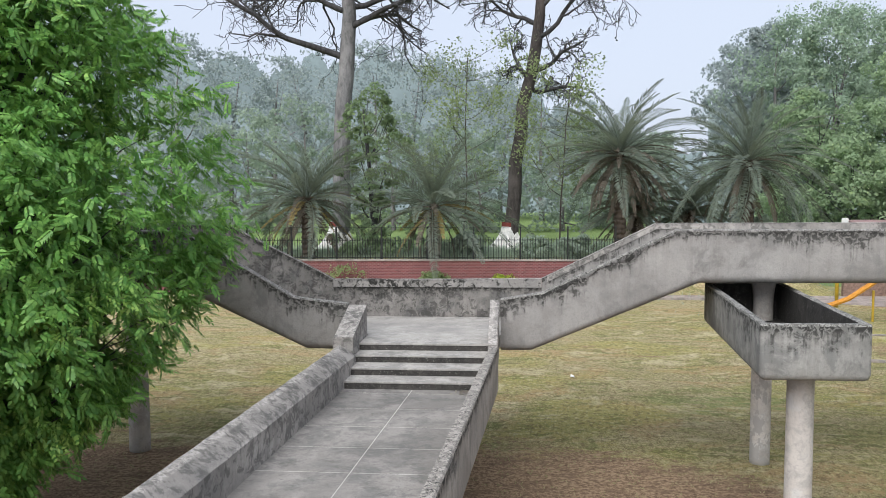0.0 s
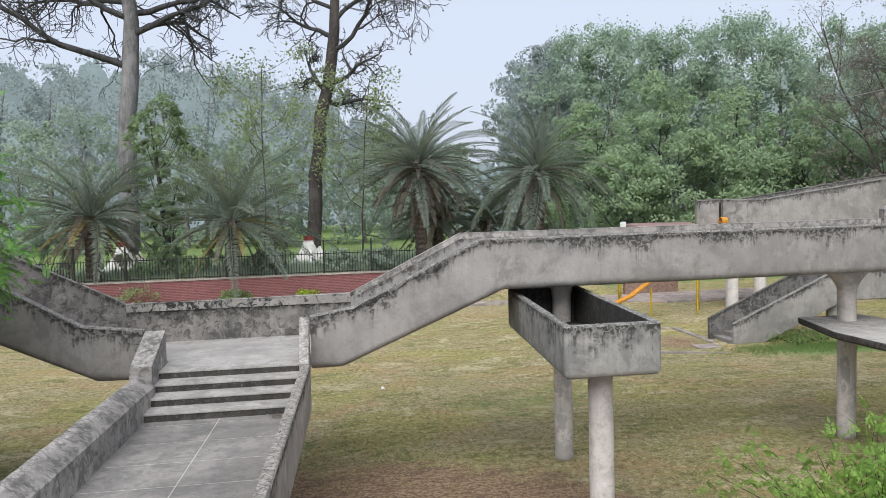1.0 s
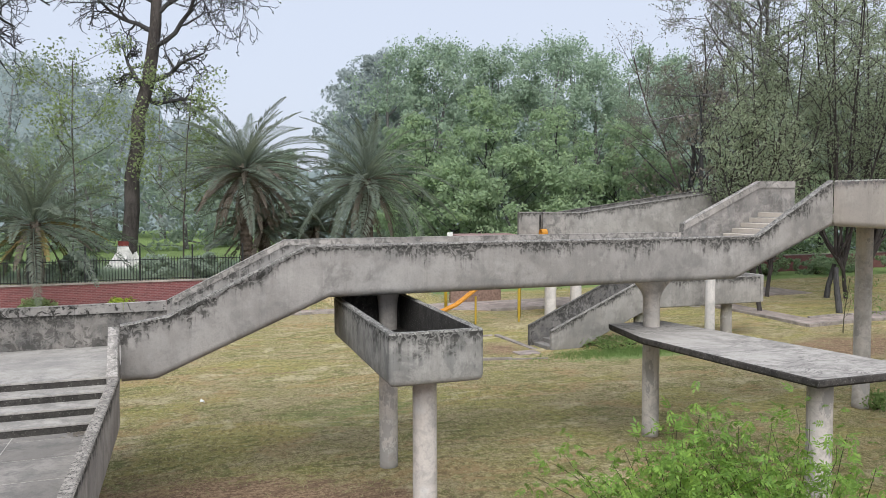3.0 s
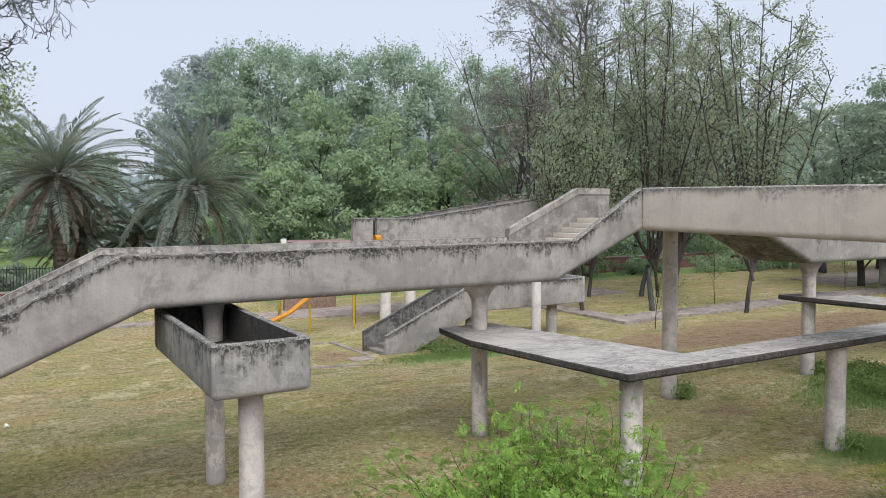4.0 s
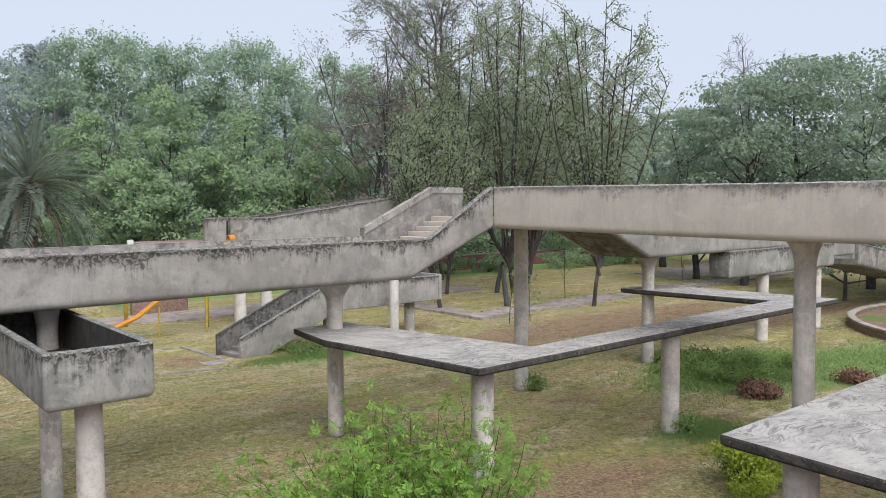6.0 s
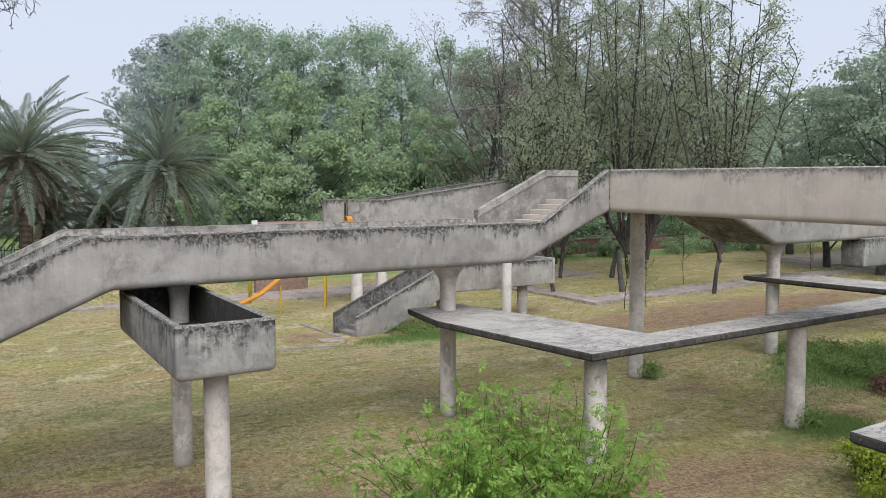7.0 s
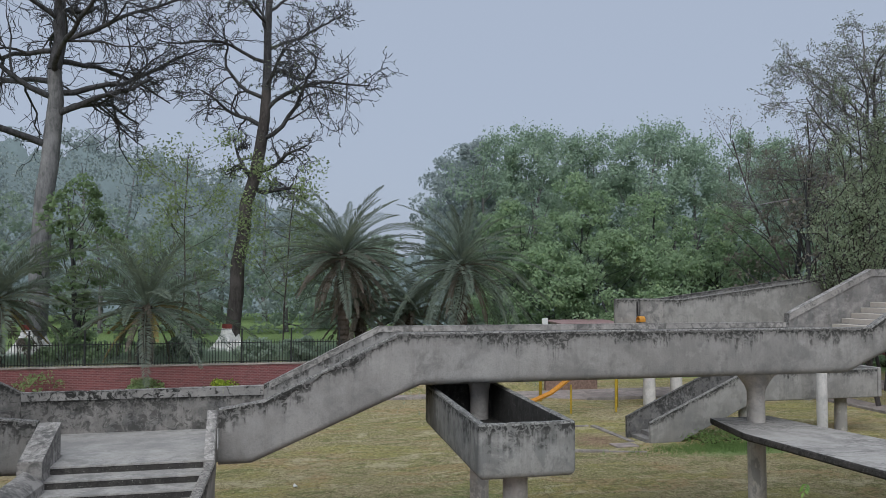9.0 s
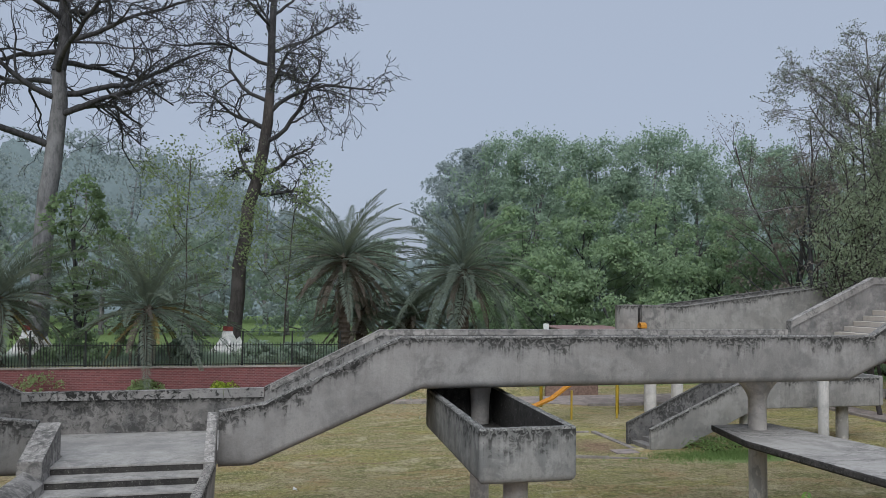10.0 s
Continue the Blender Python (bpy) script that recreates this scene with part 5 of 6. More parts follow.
# lower growth in front of it, its leaf colour also paled to imitate haze
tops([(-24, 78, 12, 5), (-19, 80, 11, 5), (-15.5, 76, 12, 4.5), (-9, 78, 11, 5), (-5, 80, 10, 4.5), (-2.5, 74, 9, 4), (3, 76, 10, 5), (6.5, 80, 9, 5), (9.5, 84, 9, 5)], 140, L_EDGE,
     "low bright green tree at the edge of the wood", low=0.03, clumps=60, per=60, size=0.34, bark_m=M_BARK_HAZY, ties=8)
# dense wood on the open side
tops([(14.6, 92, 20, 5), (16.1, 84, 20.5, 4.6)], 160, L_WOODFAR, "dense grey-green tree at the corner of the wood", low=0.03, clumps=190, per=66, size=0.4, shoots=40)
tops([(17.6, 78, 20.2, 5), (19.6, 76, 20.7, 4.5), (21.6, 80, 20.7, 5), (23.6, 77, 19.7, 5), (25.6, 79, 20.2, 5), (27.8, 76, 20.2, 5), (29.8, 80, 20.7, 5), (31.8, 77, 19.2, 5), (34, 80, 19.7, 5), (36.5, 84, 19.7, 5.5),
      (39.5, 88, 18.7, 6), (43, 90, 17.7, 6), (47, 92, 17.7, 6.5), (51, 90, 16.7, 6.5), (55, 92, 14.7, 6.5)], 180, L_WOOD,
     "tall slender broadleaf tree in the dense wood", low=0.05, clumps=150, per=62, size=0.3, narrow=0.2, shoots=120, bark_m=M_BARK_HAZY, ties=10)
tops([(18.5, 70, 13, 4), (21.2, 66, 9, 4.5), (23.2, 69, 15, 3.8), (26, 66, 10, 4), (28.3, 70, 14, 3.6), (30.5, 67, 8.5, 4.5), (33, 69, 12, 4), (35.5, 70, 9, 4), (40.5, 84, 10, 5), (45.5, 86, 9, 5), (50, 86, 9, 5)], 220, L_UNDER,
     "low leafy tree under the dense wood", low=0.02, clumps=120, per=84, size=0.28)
# spreading trees to the right
tops([(59.5, 66, 13, 5.5), (62.5, 62, 14.5, 6.5), (66, 64, 15.8, 7), (70, 62, 15.8, 7), (74.5, 60, 15, 7), (79, 62, 15, 7), (84, 60, 15, 7), (64, 80, 16, 7), (72, 82, 17, 7)], 250, L_RAIN,
     "spreading feathery-leaved tree at the lawn's far edge", low=0.26, clumps=120, per=84, size=0.28, tier=0.5)
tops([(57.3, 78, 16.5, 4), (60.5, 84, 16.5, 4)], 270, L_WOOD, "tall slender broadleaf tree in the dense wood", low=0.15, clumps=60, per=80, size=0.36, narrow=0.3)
tops([(38.2, 60, 15, 4.2), (37, 64, 16, 3.5)], 280, L_RUST, "thin rust-coloured tree losing its leaves", low=0.1, clumps=50, per=45, size=0.25)


# ---- palms ----
def frond_mesh(name, length, seed, droop, leaf_len, material, gaps=0.0):
    """A feather palm frond along +x, arching over at the tip; stiff narrow leaflets stand in a V on both sides."""
    rnd = np.random.default_rng(seed)
    n = 18
    t = np.linspace(0, 1, n + 1)
    pts = np.stack([length * (t - 0.16 * droop * t ** 3), 0.05 * length * np.sin(t * 2.2 + seed) * t, length * (0.1 * t - droop * t ** 2.0)], 1)
    rv, rf = tubes([(pts, np.linspace(0.04, 0.008, n + 1), 4)])
    m = 56
    s = np.linspace(0.14, 0.99, m)
    if gaps:
        s = s[rnd.random(m) > gaps]
    p = np.stack([np.interp(s, t, pts[:, k]) for k in range(3)], 1)
    tan = unit(np.gradient(p, axis=0))
    out = [(rv, rf)]
    for sg in (-1, 1):
        side = np.array([[0, sg, 0]])
        fwd = 0.6 + 0.8 * s[:, None]
        d = unit(side + tan * fwd + np.array([[0, 0, 0.45]]) + rnd.normal(0, 0.11, p.shape))
        L = leaf_len * (np.sin(np.pi * np.clip(s * 0.86 + 0.12, 0, 1)) ** 0.6) * rnd.uniform(0.8, 1.12, len(s))
        sag = np.array([[0, 0, -1.0]]) * L[:, None] * 0.16
        w = 0.034
        nrm = unit(np.cross(d, tan))
        b = np.cross(d, nrm)
        v = np.stack([p, p + d * L[:, None] * 0.45 - b * w, p + d * L[:, None] + sag, p + d * L[:, None] * 0.45 + b * w], 1).reshape(-1, 3)
        out.append((v, np.arange(len(v)).reshape(-1, 4)))
    me = raw_mesh(name, *stack(out))
    me.materials.append(material)
    return me


FRONDS = {L: [frond_mesh("frond", L * (0.84 + 0.05 * k), 7 * k + int(L * 10), 0.3 + 0.075 * k, 0.66, L_PALM) for k in range(6)] for L in (3.6, 6.1)}
DRY = [frond_mesh("dry_frond", 4.1, 50 + k, 0.3 + 0.1 * k, 0.34, L_PALMDRY, 0.25) for k in range(3)]
GOLD = [frond_mesh("golden_frond", 4.1, 60 + k, 0.3, 0.38, L_PALMGOLD, 0.15) for k in range(2)]


def palm(x, y, z, trunk_h, length, seed, label, green=44, dry=16, gold=0, r=0.3, low=-8):
    ob = thing("date_palm", x, y, z, label, "palm", "palms by the fence")
    rnd = np.random.default_rng(seed)
    n = int(trunk_h / 0.14)
    rings, k = [], 14
    bm = bmesh.new()
    for i in range(n + 1):
        zz = z - 0.1 + (trunk_h + 0.1) * i / n
        q = r * (1.15 - 0.25 * i / n) * (1.0 + (0.16 if i % 2 else 0.0)) + (0.12 if i < 2 else 0)
        rings.append([bm.verts.new((x + q * (1 + rnd.normal(0, 0.06)) * math.cos(2 * math.pi * (j + 0.5 * (i % 2)) / k), y + q * (1 + rnd.normal(0, 0.06)) * math.sin(2 * math.pi * (j + 0.5 * (i % 2)) / k), zz)) for j in range(k)])
    for a, b in zip(rings, rings[1:]):
        for j in range(k):
            bm.faces.new((a[j], a[(j + 1) % k], b[(j + 1) % k], b[j]))
    bm.faces.new(rings[-1])
    part("trunk", bm, M_PALMTRUNK, ob, "ragged trunk of old leaf bases")
    sets = [("frond", FRONDS[length], green, 79, low), ("dry_frond", DRY, dry, 22, -60), ("golden_frond", GOLD, gold, 8, -38)]
    for nm, meshes, count, hi, lo in sets:
        for i in range(count):
            f = (i + 0.5) / count
            el = hi + (lo - hi) * f ** 0.85 + rnd.normal(0, 3.5)
            az = i * 137.5 + rnd.normal(0, 9)
            o = new(nm, meshes[int(rnd.integers(len(meshes)))])
            o.parent = ob
            o.location = (0, 0, trunk_h - 0.05 - 0.3 * f * (1 if nm == "frond" else 1.6))
            s = float(rnd.uniform(0.8, 1.02)) * (0.9 + 0.1 * min(1.0, 3.5 * f))
            o.scale = (s, s, s)
            o.rotation_euler = Euler((radians(float(rnd.normal(0, 22))), radians(-el), radians(az)), 'XYZ')


palm(-12.6, 47, TERRACE, 3.6, 6.1, 1, "date palm with golden drying lower fronds by the fence", 44, 24, 9, 0.33)
palm(-5.0, 46.6, TERRACE, 3.2, 6.1, 2, "small date palm by the fence", 40, 16, 5, 0.26)
palm(5.7, 47.2, TERRACE, 6.1, 6.1, 3, "tall date palm with a skirt of dead hanging fronds", 50, 54, 0, 0.3, -14)
palm(7.0, 49.5, TERRACE, 3.0, 3.6, 8, "date palm with dry hanging fronds behind another palm", 24, 26, 0, 0.3)
palm(12.9, 47.6, TERRACE - 0.05, 5.6, 6.1, 5, "broad green date palm near the boundary wall", 56, 16, 0, 0.32, -30)
palm(10.3, 51, TERRACE - 0.04, 2.6, 3.6, 9, "small date palm with hanging dry fronds", 24, 26, 0, 0.3)


# ---- trees with real limbs and small leaves ----
def limbed_tree(name, x, y, stems, spec, seed, label, bark_m, leaf_m, per, length, width, spread, group=""):
    rnd = np.random.default_rng(seed)
    z = float(ground_height(np.array(x), np.array(y)))
    out, tips = [], []
    foot = np.array([x, y, z - 0.15])
    if len(stems) > 1:
        p, q, e = limb(rnd, foot, (rnd.normal(0, 0.2), rnd.normal(0, 0.2), 1), 3.0, 0.16, 0.11, 6, 0.1)
        out.append((p, q, 8))
    for k, (dx, dy, dz, ln, r) in enumerate(stems):
        at = foot if len(stems) == 1 else p[3 + k % 3]
        branching(rnd, at, (dx, dy, dz), ln, r, 0, spec, out, tips)
    arr = None
    if per:
        c = np.array([t[0] for t in tips])
        d = np.array([t[1] for t in tips])
        c = np.repeat(c, per, 0) + rnd.normal(0, spread, (len(c) * per, 3))
        d = np.repeat(d, per, 0) + rnd.normal(0, 0.9, (len(c), 3)) + np.array([0, 0, -0.3])
        arr = leaves(c, d, length * rnd.uniform(0.7, 1.3, len(c)), width, rnd, 0.8)
    return tree_thing(name, x, y, z, label, out, bark_m, arr, leaf_m, group)


UP = [(9, 0.34, 0.5, 0.05, 0.06), (5, 0.5, 0.6, 0.04, 0.14), (3, 0.55, 0.7, 0.0, 0.22), (0, 0, 0, 0.0, 0.25)]


def fan_tree(x, y, height, stems, width, seed, label, tilt=(0.0, 0.0)):
    """An upright tree whose thin straight stems fan out from a low fork, with steep short branches and small sparse leaves."""
    rnd = np.random.default_rng(seed)
    z = float(ground_height(np.array(x), np.array(y)))
    foot = np.array([x, y, z - 0.15])
    p, q, e = limb(rnd, foot, (tilt[0], tilt[1], 1), 3.4, 0.125, 0.09, 7, 0.08)
    out, c, along = [(p, q, 8)], [], []
    for k in range(stems):
        a = 2.4 * k + rnd.uniform(-0.4, 0.4)
        lean = width * math.sqrt((k + 0.5) / stems)
        start = p[4 + k % 4]
        end = np.array([start[0] + lean * math.cos(a) + 2 * tilt[0], start[1] + lean * math.sin(a) + 2 * tilt[1], z + height * (1.0 - 0.34 * (lean / width) ** 2) * rnd.uniform(0.92, 1.03)])
        t = np.linspace(0, 1, 12)
        bow = np.stack([t ** 0.8, t ** 0.8, t], 1)
        line = start + (end - start) * bow + np.cumsum(rnd.normal(0, 0.05, (12, 3)), 0) * np.array([1, 1, 0.2])
        rad = np.linspace(0.085, 0.024, 12)
        out.append((line, rad, 6))
        for b in range(18):
            f = 0.12 + 0.86 * (b + rnd.random()) / 18
            o = np.array([np.interp(f, t, line[:, m]) for m in range(3)])
            g = rnd.random() * 2 * math.pi
            d = unit(np.array([math.cos(g) * 0.85, math.sin(g) * 0.85, rnd.uniform(0.4, 1.0)]))
            L = (2.7 - 1.2 * f) * rnd.uniform(0.6, 1.15)
            bp, br, bd = limb(rnd, o, d, L, 0.03, 0.016, 4, 0.12, 0.03)
            out.append((bp, br, 4))
            for w in range(6):
                i = 1 + w % 4
                td = unit(bd + rnd.normal(0, 0.75, 3))
                tl = rnd.uniform(0.45, 1.0)
                out.append((np.array([bp[i], bp[i] + td * tl]), np.array([0.014, 0.01]), 3))
                m = int(5 + 12 * f)
                c.append(bp[i] + td * tl * np.linspace(0.1, 1.1, m)[:, None] + rnd.normal(0, 0.14, (m, 3)))
                along.append(td + rnd.normal(0, 0.8, (m, 3)))
    c, along = np.concatenate(c), np.concatenate(along)
    arr = leaves(c, along + np.array([0, 0, -0.3]), 0.16 * rnd.uniform(0.7, 1.3, len(c)), 0.1, rnd, 0.8)
    return tree_thing("lawn_tree", x, y, z, label, out, M_BARK_LAWN, arr, L_SPARSE, "sparse lawn trees")


for k, (tx, ty, th, ns, wd, tl) in enumerate(((30.8, 34.3, 12, 7, 2.8, (-0.25, 0.0)), (39.7, 37.0, 21.5, 12, 5.2, (-0.2, 0.05)), (37.9, 28.9, 18.5, 12, 4.2, (0.03, 0.0)), (36.0, 39.5, 17.5, 9, 4.2, (0.1, 0)),
                                              (44.6, 40.1, 21, 12, 5.6, (0.3, 0.05)), (50.0, 44.7, 21, 10, 4.6, (0.2, 0.1)), (42.6, 47.3, 22, 10, 5.2, (0.1, 0)))):
    fan_tree(tx, ty, th, ns, wd, 300 + k, "many-stemmed upright tree with sparse small leaves on the lawn", tl)


def lacy_tree(x, y, fork, limbs, seed, label, tufts):
    """A tall grey tree whose rising limbs spread into flat lacy tiers of fine twigs."""
    rnd = np.random.default_rng(seed)
    z = float(ground_height(np.array(x), np.array(y)))
    p, q, e = limb(rnd, (x, y, z - 0.2), (0.02, 0, 1), fork, 0.34, 0.2, 8, 0.04)
    out, tips = [(p, q, 9)], []
    spec = [(8, 0.44, 0.8, -0.03, 0.13), (6, 0.5, 0.75, -0.02, 0.22), (4, 0.55, 0.8, -0.02, 0.28), (0, 0, 0, 0.0, 0.3)]
    for f, dx, dy, dz, length in limbs:
        at = np.array([np.interp(f * 8, range(9), p[:, m]) for m in range(3)])
        gnarled(rnd, at, (dx, dy, dz), length, 0.13, 0, spec, out, tips, 0.014)
    c = np.array([t[0] for t in tips])
    d = np.array([t[1] for t in tips])
    arr = None
    if tufts:
        c = np.repeat(c, tufts, 0) + rnd.normal(0, 0.16, (len(c) * tufts, 3)) * np.array([1, 1, 0.4])
        d = np.repeat(d, tufts, 0) + rnd.normal(0, 0.8, (len(d) * tufts, 3))
        arr = leaves(c, d, 0.17, 0.08, rnd)
    return tree_thing("bare_tree", x, y, z, label, out, M_BARK_HAZY, arr, L_LACE, "bare trees")


lacy_tree(40.6, 47.0, 17.5, [(0.62, -1, 0.1, 0.3, 7.5), (0.7, -1, -0.4, 0.25, 8), (0.76, -0.9, 0.5, 0.3, 7.5), (0.8, 0.8, 0.3, 0.5, 6), (0.84, -1, -0.1, 0.45, 8), (0.9, -0.7, -0.6, 0.6, 7), (0.93, 0.5, -0.8, 0.6, 6.5), (0.96, -0.8, 0.5, 0.8, 7),
                             (0.97, -0.5, 0.2, 1.0, 7), (1.0, 0.2, 0.1, 1.0, 7), (1.0, 0.9, -0.4, 0.6, 6.5), (1.0, -0.6, -0.5, 0.9, 7)],
          331, "tall lacy grey tree almost without leaves", 6)
for k, (bx, by, bh) in enumerate(((71, 36.7, 20), (90.5, 28.9, 20))):
    lacy_tree(bx, by, bh - 7, [(0.8, 0.9, 0.3, 0.8, 6), (0.85, -0.9, -0.3, 0.8, 6), (0.9, 0.2, 0.9, 1.0, 6), (0.95, -0.5, -0.6, 1.2, 7), (1.0, 0.4, -0.3, 1.6, 7.5), (1.0, -0.3, 0.3, 1.6, 7.5)], 332 + k, "distant bare grey tree with a fine twiggy crown", 0)
limbed_tree("bare_tree", 39.5, 50.5, [(0.05, 0, 1, 17, 0.1), (-0.15, 0.1, 1, 16, 0.09), (0.2, 0.0, 1, 15, 0.08), (-0.08, -0.1, 1, 15, 0.08)], UP, 334, "thin reddish twiggy tree without leaves", bark("reddish_bark", (0.14, 0.115, 0.11)), L_RUST, 3, 0.16, 0.07, 0.3, "bare trees")

SLIM = [(18, 0.34, 1.4, 0.0, 0.04), (5, 0.45, 0.7, 0.05, 0.2), (0, 0, 0, 0.05, 0.25)]
limbed_tree("slim_tree", -3.7, 51.5, [(0.02, 0, 1, 12.5, 0.055)], SLIM, 340, "slender young tree with pale fresh leaves beside the big trunk", M_BARK_MID, L_BUD, 16, 0.22, 0.12, 0.3)
limbed_tree("slim_tree", 2.4, 50.5, [(-0.04, 0, 1, 11.5, 0.05)], SLIM, 341, "slender young tree with pale fresh leaves by the fence", M_BARK_MID, L_BUD, 16, 0.22, 0.12, 0.3)
wood_tree(-10.3, 51, 10.3, 2.3, 345, L_DARK, "small dense dark green tree by the fence", low=0.3, clumps=46, per=70, size=0.26, narrow=0.4, name="small_tree", group="")
# low growth behind the fence
for k, (bx, by, bh, br) in enumerate(((-15.5, 48.5, 2.6, 1.8), (-9.2, 47.8, 2.4, 1.6), (-7.6, 48.5, 3.0, 1.5), (-3.2, 47.4, 1.4, 1.2), (1.0, 47.2, 1.2, 1.3), (3.2, 46.4, 1.5, 1.1), (-18.5, 47.5, 4.0, 2.6), (14.0, 48.3, 2.2, 0.8))):
    rnd = np.random.default_rng(360 + k)
    arr, c = clump_crown(rnd, bx, by, TERRACE - 0.1, bh, br, 26, 70, 0.2)
    pth = [(np.array([[bx, by, TERRACE - 0.2], (q + np.array([bx, by, TERRACE])) / 2, q]), np.array([0.03, 0.02, 0.006]), 4) for q in c[::3]]
    tree_thing("hedge_bush", bx, by, TERRACE, "untidy green bush behind the iron fence", pth, M_STEM, arr, L_UNDER if k in (1, 2) else L_EDGE, "bushes behind the fence")


# ---- sprays of pinnate leaflets ----
def spray_template(pairs, length, leaflet, width):
    v = []
    for k in range(pairs):
        s = 0.18 + 0.78 * k / pairs
        for sg in (-1, 1):
            p = np.array([length * s, 0, -0.10 * length * s * s])
            d = np.array([0.62, sg * 0.75, -0.12])
            d /= np.linalg.norm(d)
            b = np.array([-d[1], d[0], 0.0]) * width / 2
            L = leaflet * (1.0 - 0.35 * abs(s - 0.5))
            v += [p, p + d * L * 0.42 - b + np.array([0, 0, 0.006]), p + d * L + np.array([0, 0, -0.02]), p + d * L * 0.42 + b + np.array([0, 0, 0.006])]
    p = np.array([length * 0.95, 0, -0.1 * length])
    v += [p, p + np.array([leaflet * 0.4, -width / 2, 0]), p + np.array([leaflet, 0, -0.02]), p + np.array([leaflet * 0.4, width / 2, 0])]
    return np.array(v)


def sprays(centres, outward, rnd, template, droop=0.35, jit=0.55, hang=0.0):
    n = len(centres)
    d = unit(outward * (1 - 0.45 * hang) + rnd.normal(0, jit, (n, 3)) + np.array([0, 0, -droop - 0.55 * hang]))
    up = unit(rnd.normal(0, 0.35, (n, 3)) + np.array([0, 0, 1.0 - 0.35 * hang]) + (0.3 + 0.7 * hang) * outward)
    s = unit(np.cross(up, d))
    u = np.cross(d, s)
    sc = rnd.uniform(0.75, 1.2, n)[:, None, None]
    t = template[None] * sc
    v = centres[:, None, :] + t[:, :, 0:1] * d[:, None, :] + t[:, :, 1:2] * s[:, None, :] + t[:, :, 2:3] * u[:, None, :]
    v = v.reshape(-1, 3)
    return v, np.arange(len(v)).reshape(-1, 4)


def big_leafy_tree():
    """The dense tree that stands beside the approach walkway: lumpy crown of sprays nearly down to the ground."""
    rnd = np.random.default_rng(77)
    x, y = -9.3, 12.6
    lumps, outs = [], []
    count = 1150
    for k in range(count):
        u = rnd.random()
        a = rnd.random() * 2 * math.pi
        u = u ** 1.15
        zz = 0.5 + 11.2 * u
        r = float(np.interp(u, [0, 0.05, 0.1, 0.16, 0.27, 0.46, 0.63, 0.72, 0.82, 1], [0.4, 0.8, 1.4, 2.1, 3.4, 4.0, 3.55, 2.9, 2.1, 0.5]))
        r *= 1 + 0.10 * math.sin(3 * a + 1.0) + 0.08 * math.sin(5 * a + zz) + rnd.normal(0, 0.05)
        f = 1.0 if k % 3 else math.sqrt(rnd.uniform(0.3, 1))
        o = np.array([math.cos(a), math.sin(a), 0.9 * (u - 0.35)])
        lumps.append((x + r * f * math.cos(a), y + 0.8 * r * f * math.sin(a), zz))
        outs.append(o)
    lumps, outs = np.array(lumps), unit(np.array(outs))
    per = 24
    k = np.repeat(np.arange(count), per)
    off = rnd.normal(0, 0.2, (len(k), 3)) * np.array([1, 1, 0.8])
    c = lumps[k] + off - outs[k] * 0.3 * rnd.random((len(k), 1))
    keep = c[:, 2] > 0.35
    arr = sprays(c[keep], outs[k][keep], rnd, spray_template(5, 0.25, 0.098, 0.042), 0.3, 0.65, 0.5)
    # large filler leaves added deep in the crown to close gaps and darken it
    u = rnd.random(15000) ** 1.25
    a = rnd.random(15000) * 2 * math.pi
    q = np.interp(u, [0, 0.1, 0.2, 0.5, 0.67, 0.8, 1], [0.4, 1.0, 2.2, 2.6, 2.1, 1.2, 0.2]) * np.sqrt(rnd.random(15000))
    deep = np.stack([x + q * np.cos(a), y + q * np.sin(a), 0.9 + 10.4 * u], 1)
    arr = stack([arr, leaves(deep, rnd.normal(0, 1, deep.shape), 0.3, 0.13, rnd)])
    paths = []
    tp, tr, _ = limb(rnd, (x, y, -0.2), (0.05, 0, 1), 10.5, 0.26, 0.05, 10, 0.05, 0.05)
    paths.append((tp, tr, 10))
    for q in lumps[::4]:
        i = int(np.clip(q[2] / 10.5 * 10 - 2, 0, 9))
        s = tp[i]
        m1, m2 = s + (q - s) * 0.35 + np.array([0, 0, 0.5]), s + (q - s) * 0.7 + np.array([0, 0, 0.45])
        paths.append((np.array([s, m1, m2, q]), np.array([tr[i] * 0.2, 0.02, 0.01, 0.004]), 4))
    tree_thing("leafy_tree", x, y, 0, "dense bright green pinnate-leaved tree beside the walkway", paths, M_BARK_DARK, arr, L_NEAR)


big_leafy_tree()


def young_bush(x, y, stems, reach, tall, seed, label):
    """Thin arching stems from one root, each set with short pinnate sprays that thin out towards the tip."""
    rnd = np.random.default_rng(seed)
    paths, cs, outs = [], [], []
    for k in range(stems):
        a = k * 2.4
        lean = reach * math.sqrt((k + rnd.random()) / stems)
        d = np.array([math.cos(a) * lean, math.sin(a) * lean, 1.0])
        p, r, e = limb(rnd, (x + rnd.normal(0, 0.2), y + rnd.normal(0, 0.2), -0.05), d, rnd.uniform(0.62, 1.08) * tall, 0.015, 0.004, 8, 0.14, 0.02)
        paths.append((p, r, 4))
        for j in range(2, 9):
            for _ in range(6):
                cs.append(p[j] + rnd.normal(0, 0.17, 3))
                o = rnd.normal(0, 1, 3)
                o[2] = 0.1
                outs.append(o)
    cs, outs = np.array(cs), unit(np.array(outs))
    arr = sprays(cs, outs, rnd, spray_template(3, 0.17, 0.1, 0.037), 0.3, 0.8)
    tree_thing("young_tree", x, y, 0, label, paths, M_STEM, arr, L_BUSH, "young trees in the lawn")


young_bush(7.7, 10.3, 46, 0.95, 2.65, 88, "airy young tree with pale green pinnate leaves")
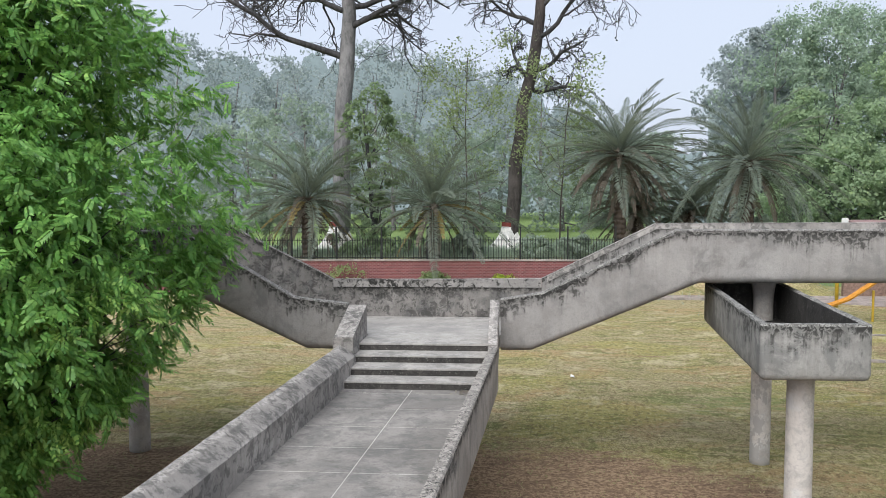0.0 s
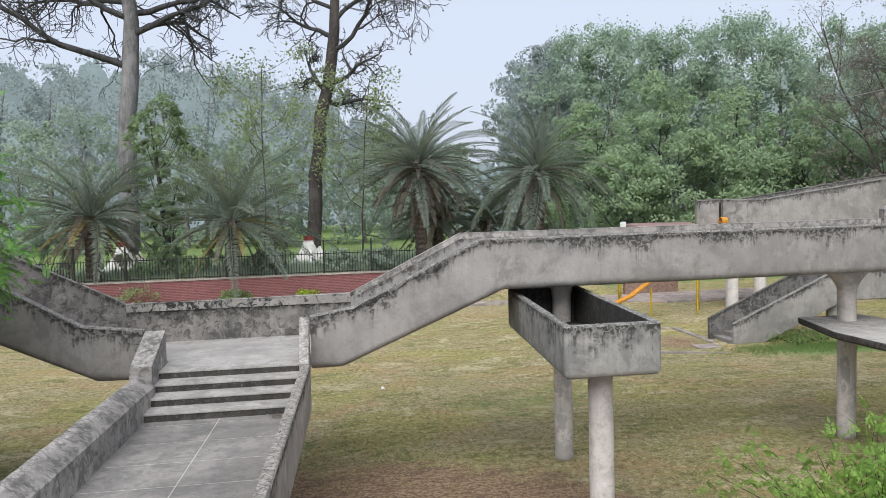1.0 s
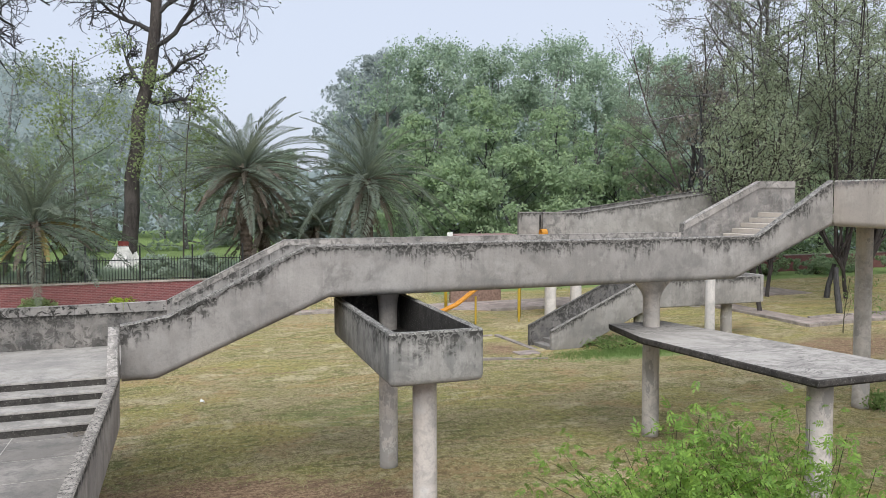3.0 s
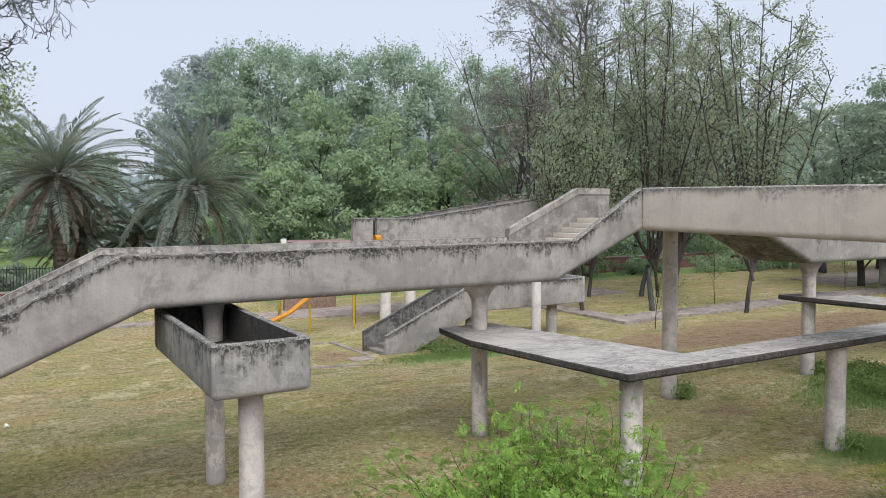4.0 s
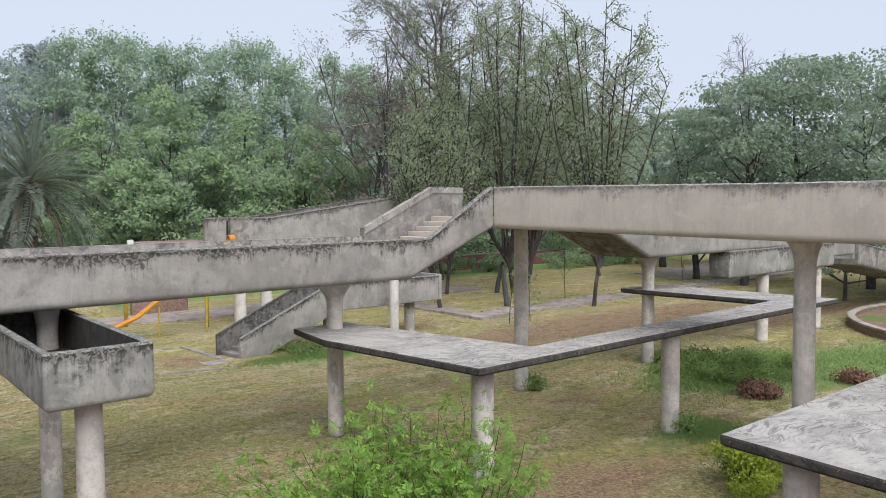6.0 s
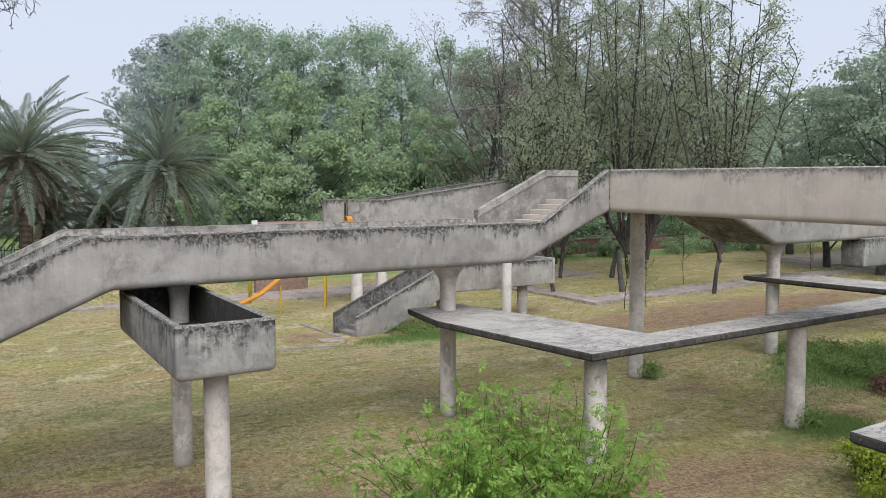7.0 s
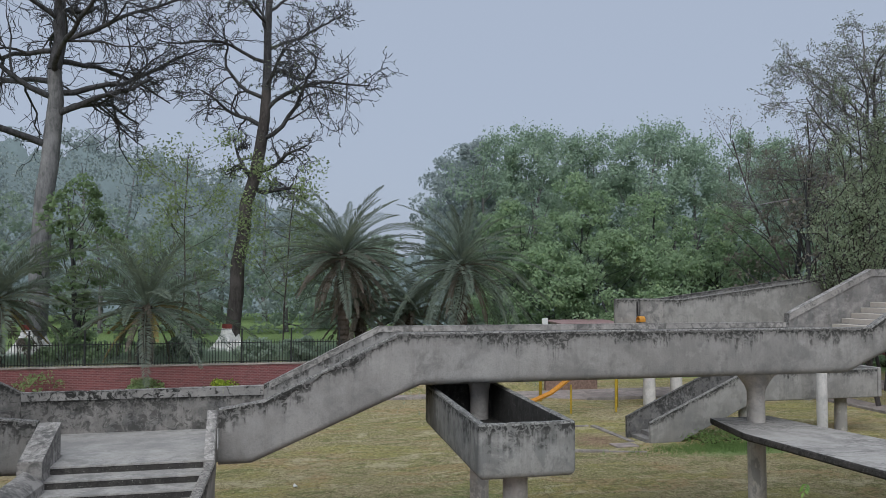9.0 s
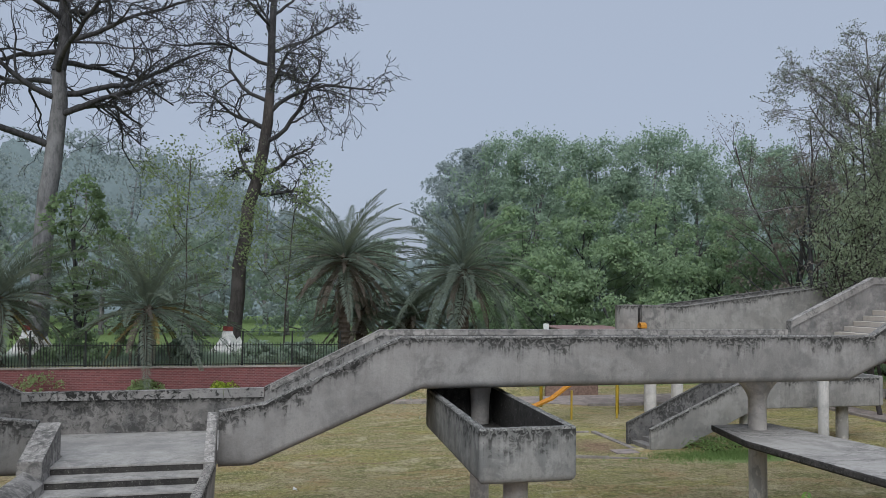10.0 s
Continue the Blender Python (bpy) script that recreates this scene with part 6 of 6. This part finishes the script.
young_bush(9.3, 9.9, 30, 0.8, 2.7, 89, "small young tree with bright green pinnate leaves")


def shrub(x, y, r, h, seed, leaf_m, label, count=900, size=0.09):
    rnd = np.random.default_rng(seed)
    arr, c = clump_crown(rnd, x, y, 0.12, h, r, 34, count // 34 + 14, size)
    pth = [(np.array([[x, y, -0.05], (q + np.array([x, y, 0])) / 2 + np.array([0, 0, 0.05]), q]), np.array([0.02, 0.012, 0.004]), 4) for q in c[::2]]
    return tree_thing("shrub", x, y, 0, label, pth, M_STEM, arr, leaf_m, "shrubs")


shrub(15.7, 8.0, 0.72, 0.85, 401, L_SHRUB, "clipped yellow-green shrub near a column", 9000, 0.065)
shrub(23.7, 11.9, 0.5, 0.1, 402, L_CUT, "low reddish-brown dry shrub in the grass", 2200, 0.08)
shrub(-4.7, 43.5, 0.9, 1.0, 403, L_BUD, "yellowish straggling shrub against the brick wall", 1600, 0.16)
shrub(-1.0, 43.5, 0.6, 0.85, 404, L_SHRUB, "bright green shrub against the brick wall", 1400, 0.16)
shrub(-9.6, 43.4, 1.3, 1.4, 405, L_BUD, "thin straggling creeper on the brick wall", 500, 0.14)
shrub(26.0, 14.2, 2.4, 0.2, 406, L_WEED, "patch of tall lush weeds in the grass", 5200, 0.09)
shrub(27.7, 10.5, 0.5, 0.08, 407, L_CUT, "low heap of dry brown cuttings in the grass", 1200, 0.08)
for k, (wx, wy) in enumerate(((19.4, 17.1), (18.5, 11.25), (17.2, 27.7), (18.3, 27.9), (26.0, 16.8), (28.4, 13.0))):
    shrub(wx, wy, 0.17 if k not in (2, 3) else 0.8, 0.15, 420 + k, L_WEED, "small clump of weeds at the foot of the concrete", 100, 0.09)
# saplings and stumps on the far lawn
for k, (sx, sy, sh) in enumerate(((29.4, 27.6, 2.6), (30.7, 27.4, 2.2), (22.4, 41.5, 2.2), (39.75, 32.57, 3.4), (59.8, 22.6, 4.2), (54, 33.0, 2.4))):
    limbed_tree("sapling", sx, sy, [(0.03, 0, 1, sh, 0.025)], [(8, 0.35, 0.8, 0.05, 0.06), (0, 0, 0, 0.05, 0.2)], 440 + k, "thin staked sapling with few leaves", M_STEM, L_WEED, 6, 0.14, 0.07, 0.12, "saplings")
for k, (sx, sy, sh) in enumerate(((34.28, 32.38, 2.5), (39.0, 37.8, 2.2))):
    rnd = np.random.default_rng(450 + k)
    p, r, e = limb(rnd, (sx, sy, -0.1), (0.05, 0, 1), sh, 0.17, 0.12, 5, 0.06)
    tree_thing("pollard", sx, sy, 0, "short bare cut tree trunk on the lawn", [(p, r, 8)], M_BARK_DARK, None, None, "cut trunks")


# ---- grass tufts ----
def grass(name, count, spots, h, seed, material, label):
    """Blades scattered round spots (x, y, spread x, spread y)."""
    rnd = np.random.default_rng(seed)
    pick = rnd.integers(0, len(spots), count)
    sp = np.array(spots)[pick]
    px, py = sp[:, 0] + rnd.normal(0, 1, count) * sp[:, 2], sp[:, 1] + rnd.normal(0, 1, count) * sp[:, 3]
    ok = (py < 43.5) | (py > 45.2)
    px, py = px[ok], py[ok]
    count = len(px)
    pz = ground_height(px, py)
    n = 3
    k = np.repeat(np.arange(count), n)
    b = np.stack([px[k], py[k], pz[k]], 1) + np.concatenate([rnd.normal(0, 0.03, (count * n, 2)), np.zeros((count * n, 1))], 1)
    lean = np.concatenate([rnd.normal(0, 0.5, (count * n, 2)), np.ones((count * n, 1))], 1)
    H = h * rnd.uniform(0.4, 1.3, (count * n, 1))
    side = unit(np.concatenate([rnd.normal(0, 1, (count * n, 2)), np.zeros((count * n, 1))], 1)) * 0.011
    v = np.stack([b - side, b + side, b + lean * H], 1).reshape(-1, 3)
    ob = link_mesh(name, raw_mesh(name, v, np.arange(len(v)).reshape(-1, 3)), material)
    tagged(ob, label, "grass", kind="stuff")


grass("grass", 16000, [(4, 20, 6, 5), (14, 17, 6, 4), (20, 22, 7, 4), (-6, 20, 4, 5), (10, 26, 8, 4), (18, 15, 5, 2)], 0.045, 501, L_GRASS, "short uneven grass blades of the lawn")
grass("tall_grass", 17000, [(27, 14, 2.6, 1.3), (33, 10.5, 3, 1.6), (18, 27.0, 1.8, 0.4), (19.0, 11.0, 0.5, 0.4), (26, 14, 1.5, 1.0), (27.5, 15, 2.2, 1.2)], 0.11, 502, L_WEED, "taller lush grass in moist patches")
grass("meadow_grass", 15000, [(-12, 50, 7, 3), (0, 50, 6, 3), (6, 53, 6, 4)], 0.35, 503, L_EDGE, "tall rough meadow grass behind the fence")
rl = np.random.default_rng(66)
lc = np.stack([np.minimum(-0.63, rl.normal(-0.85, 0.13, 110)), 13.85 - np.abs(rl.normal(0, 0.12, 110)), np.full(110, DECK_Z + 0.012)], 1)
ob = link_mesh("leaf_litter", raw_mesh("leaf_litter", *leaves(lc, rl.normal(0, 1, lc.shape) * np.array([1, 1, 0.15]), 0.07, 0.03, rl, 0.3)), L_RUST)
tagged(ob, "dry brown leaves blown against the lowest step", "leaf litter", kind="stuff")
for k, (bx, by, bh, br) in enumerate(((43.0, 50.5, 1.3, 1.6), (46.5, 51.0, 1.6, 1.9), (50.5, 50.0, 1.2, 2.0), (54.5, 50.8, 1.7, 1.8), (58.5, 48.5, 1.3, 2.2), (62.5, 48.0, 1.5, 2.2), (67, 47.5, 1.4, 2.2))):
    shrub(bx, by, br, bh, 470 + k, L_UNDER, "loose leafy bush along the low garden wall", 1500, 0.2)
wood_tree(68.5, 54, 6.2, 3.4, 480, L_RAIN, "small leafy tree overhanging the far stained bridge", low=0.3, clumps=60, per=90, size=0.17, tier=0.45, name="small_tree", group="")
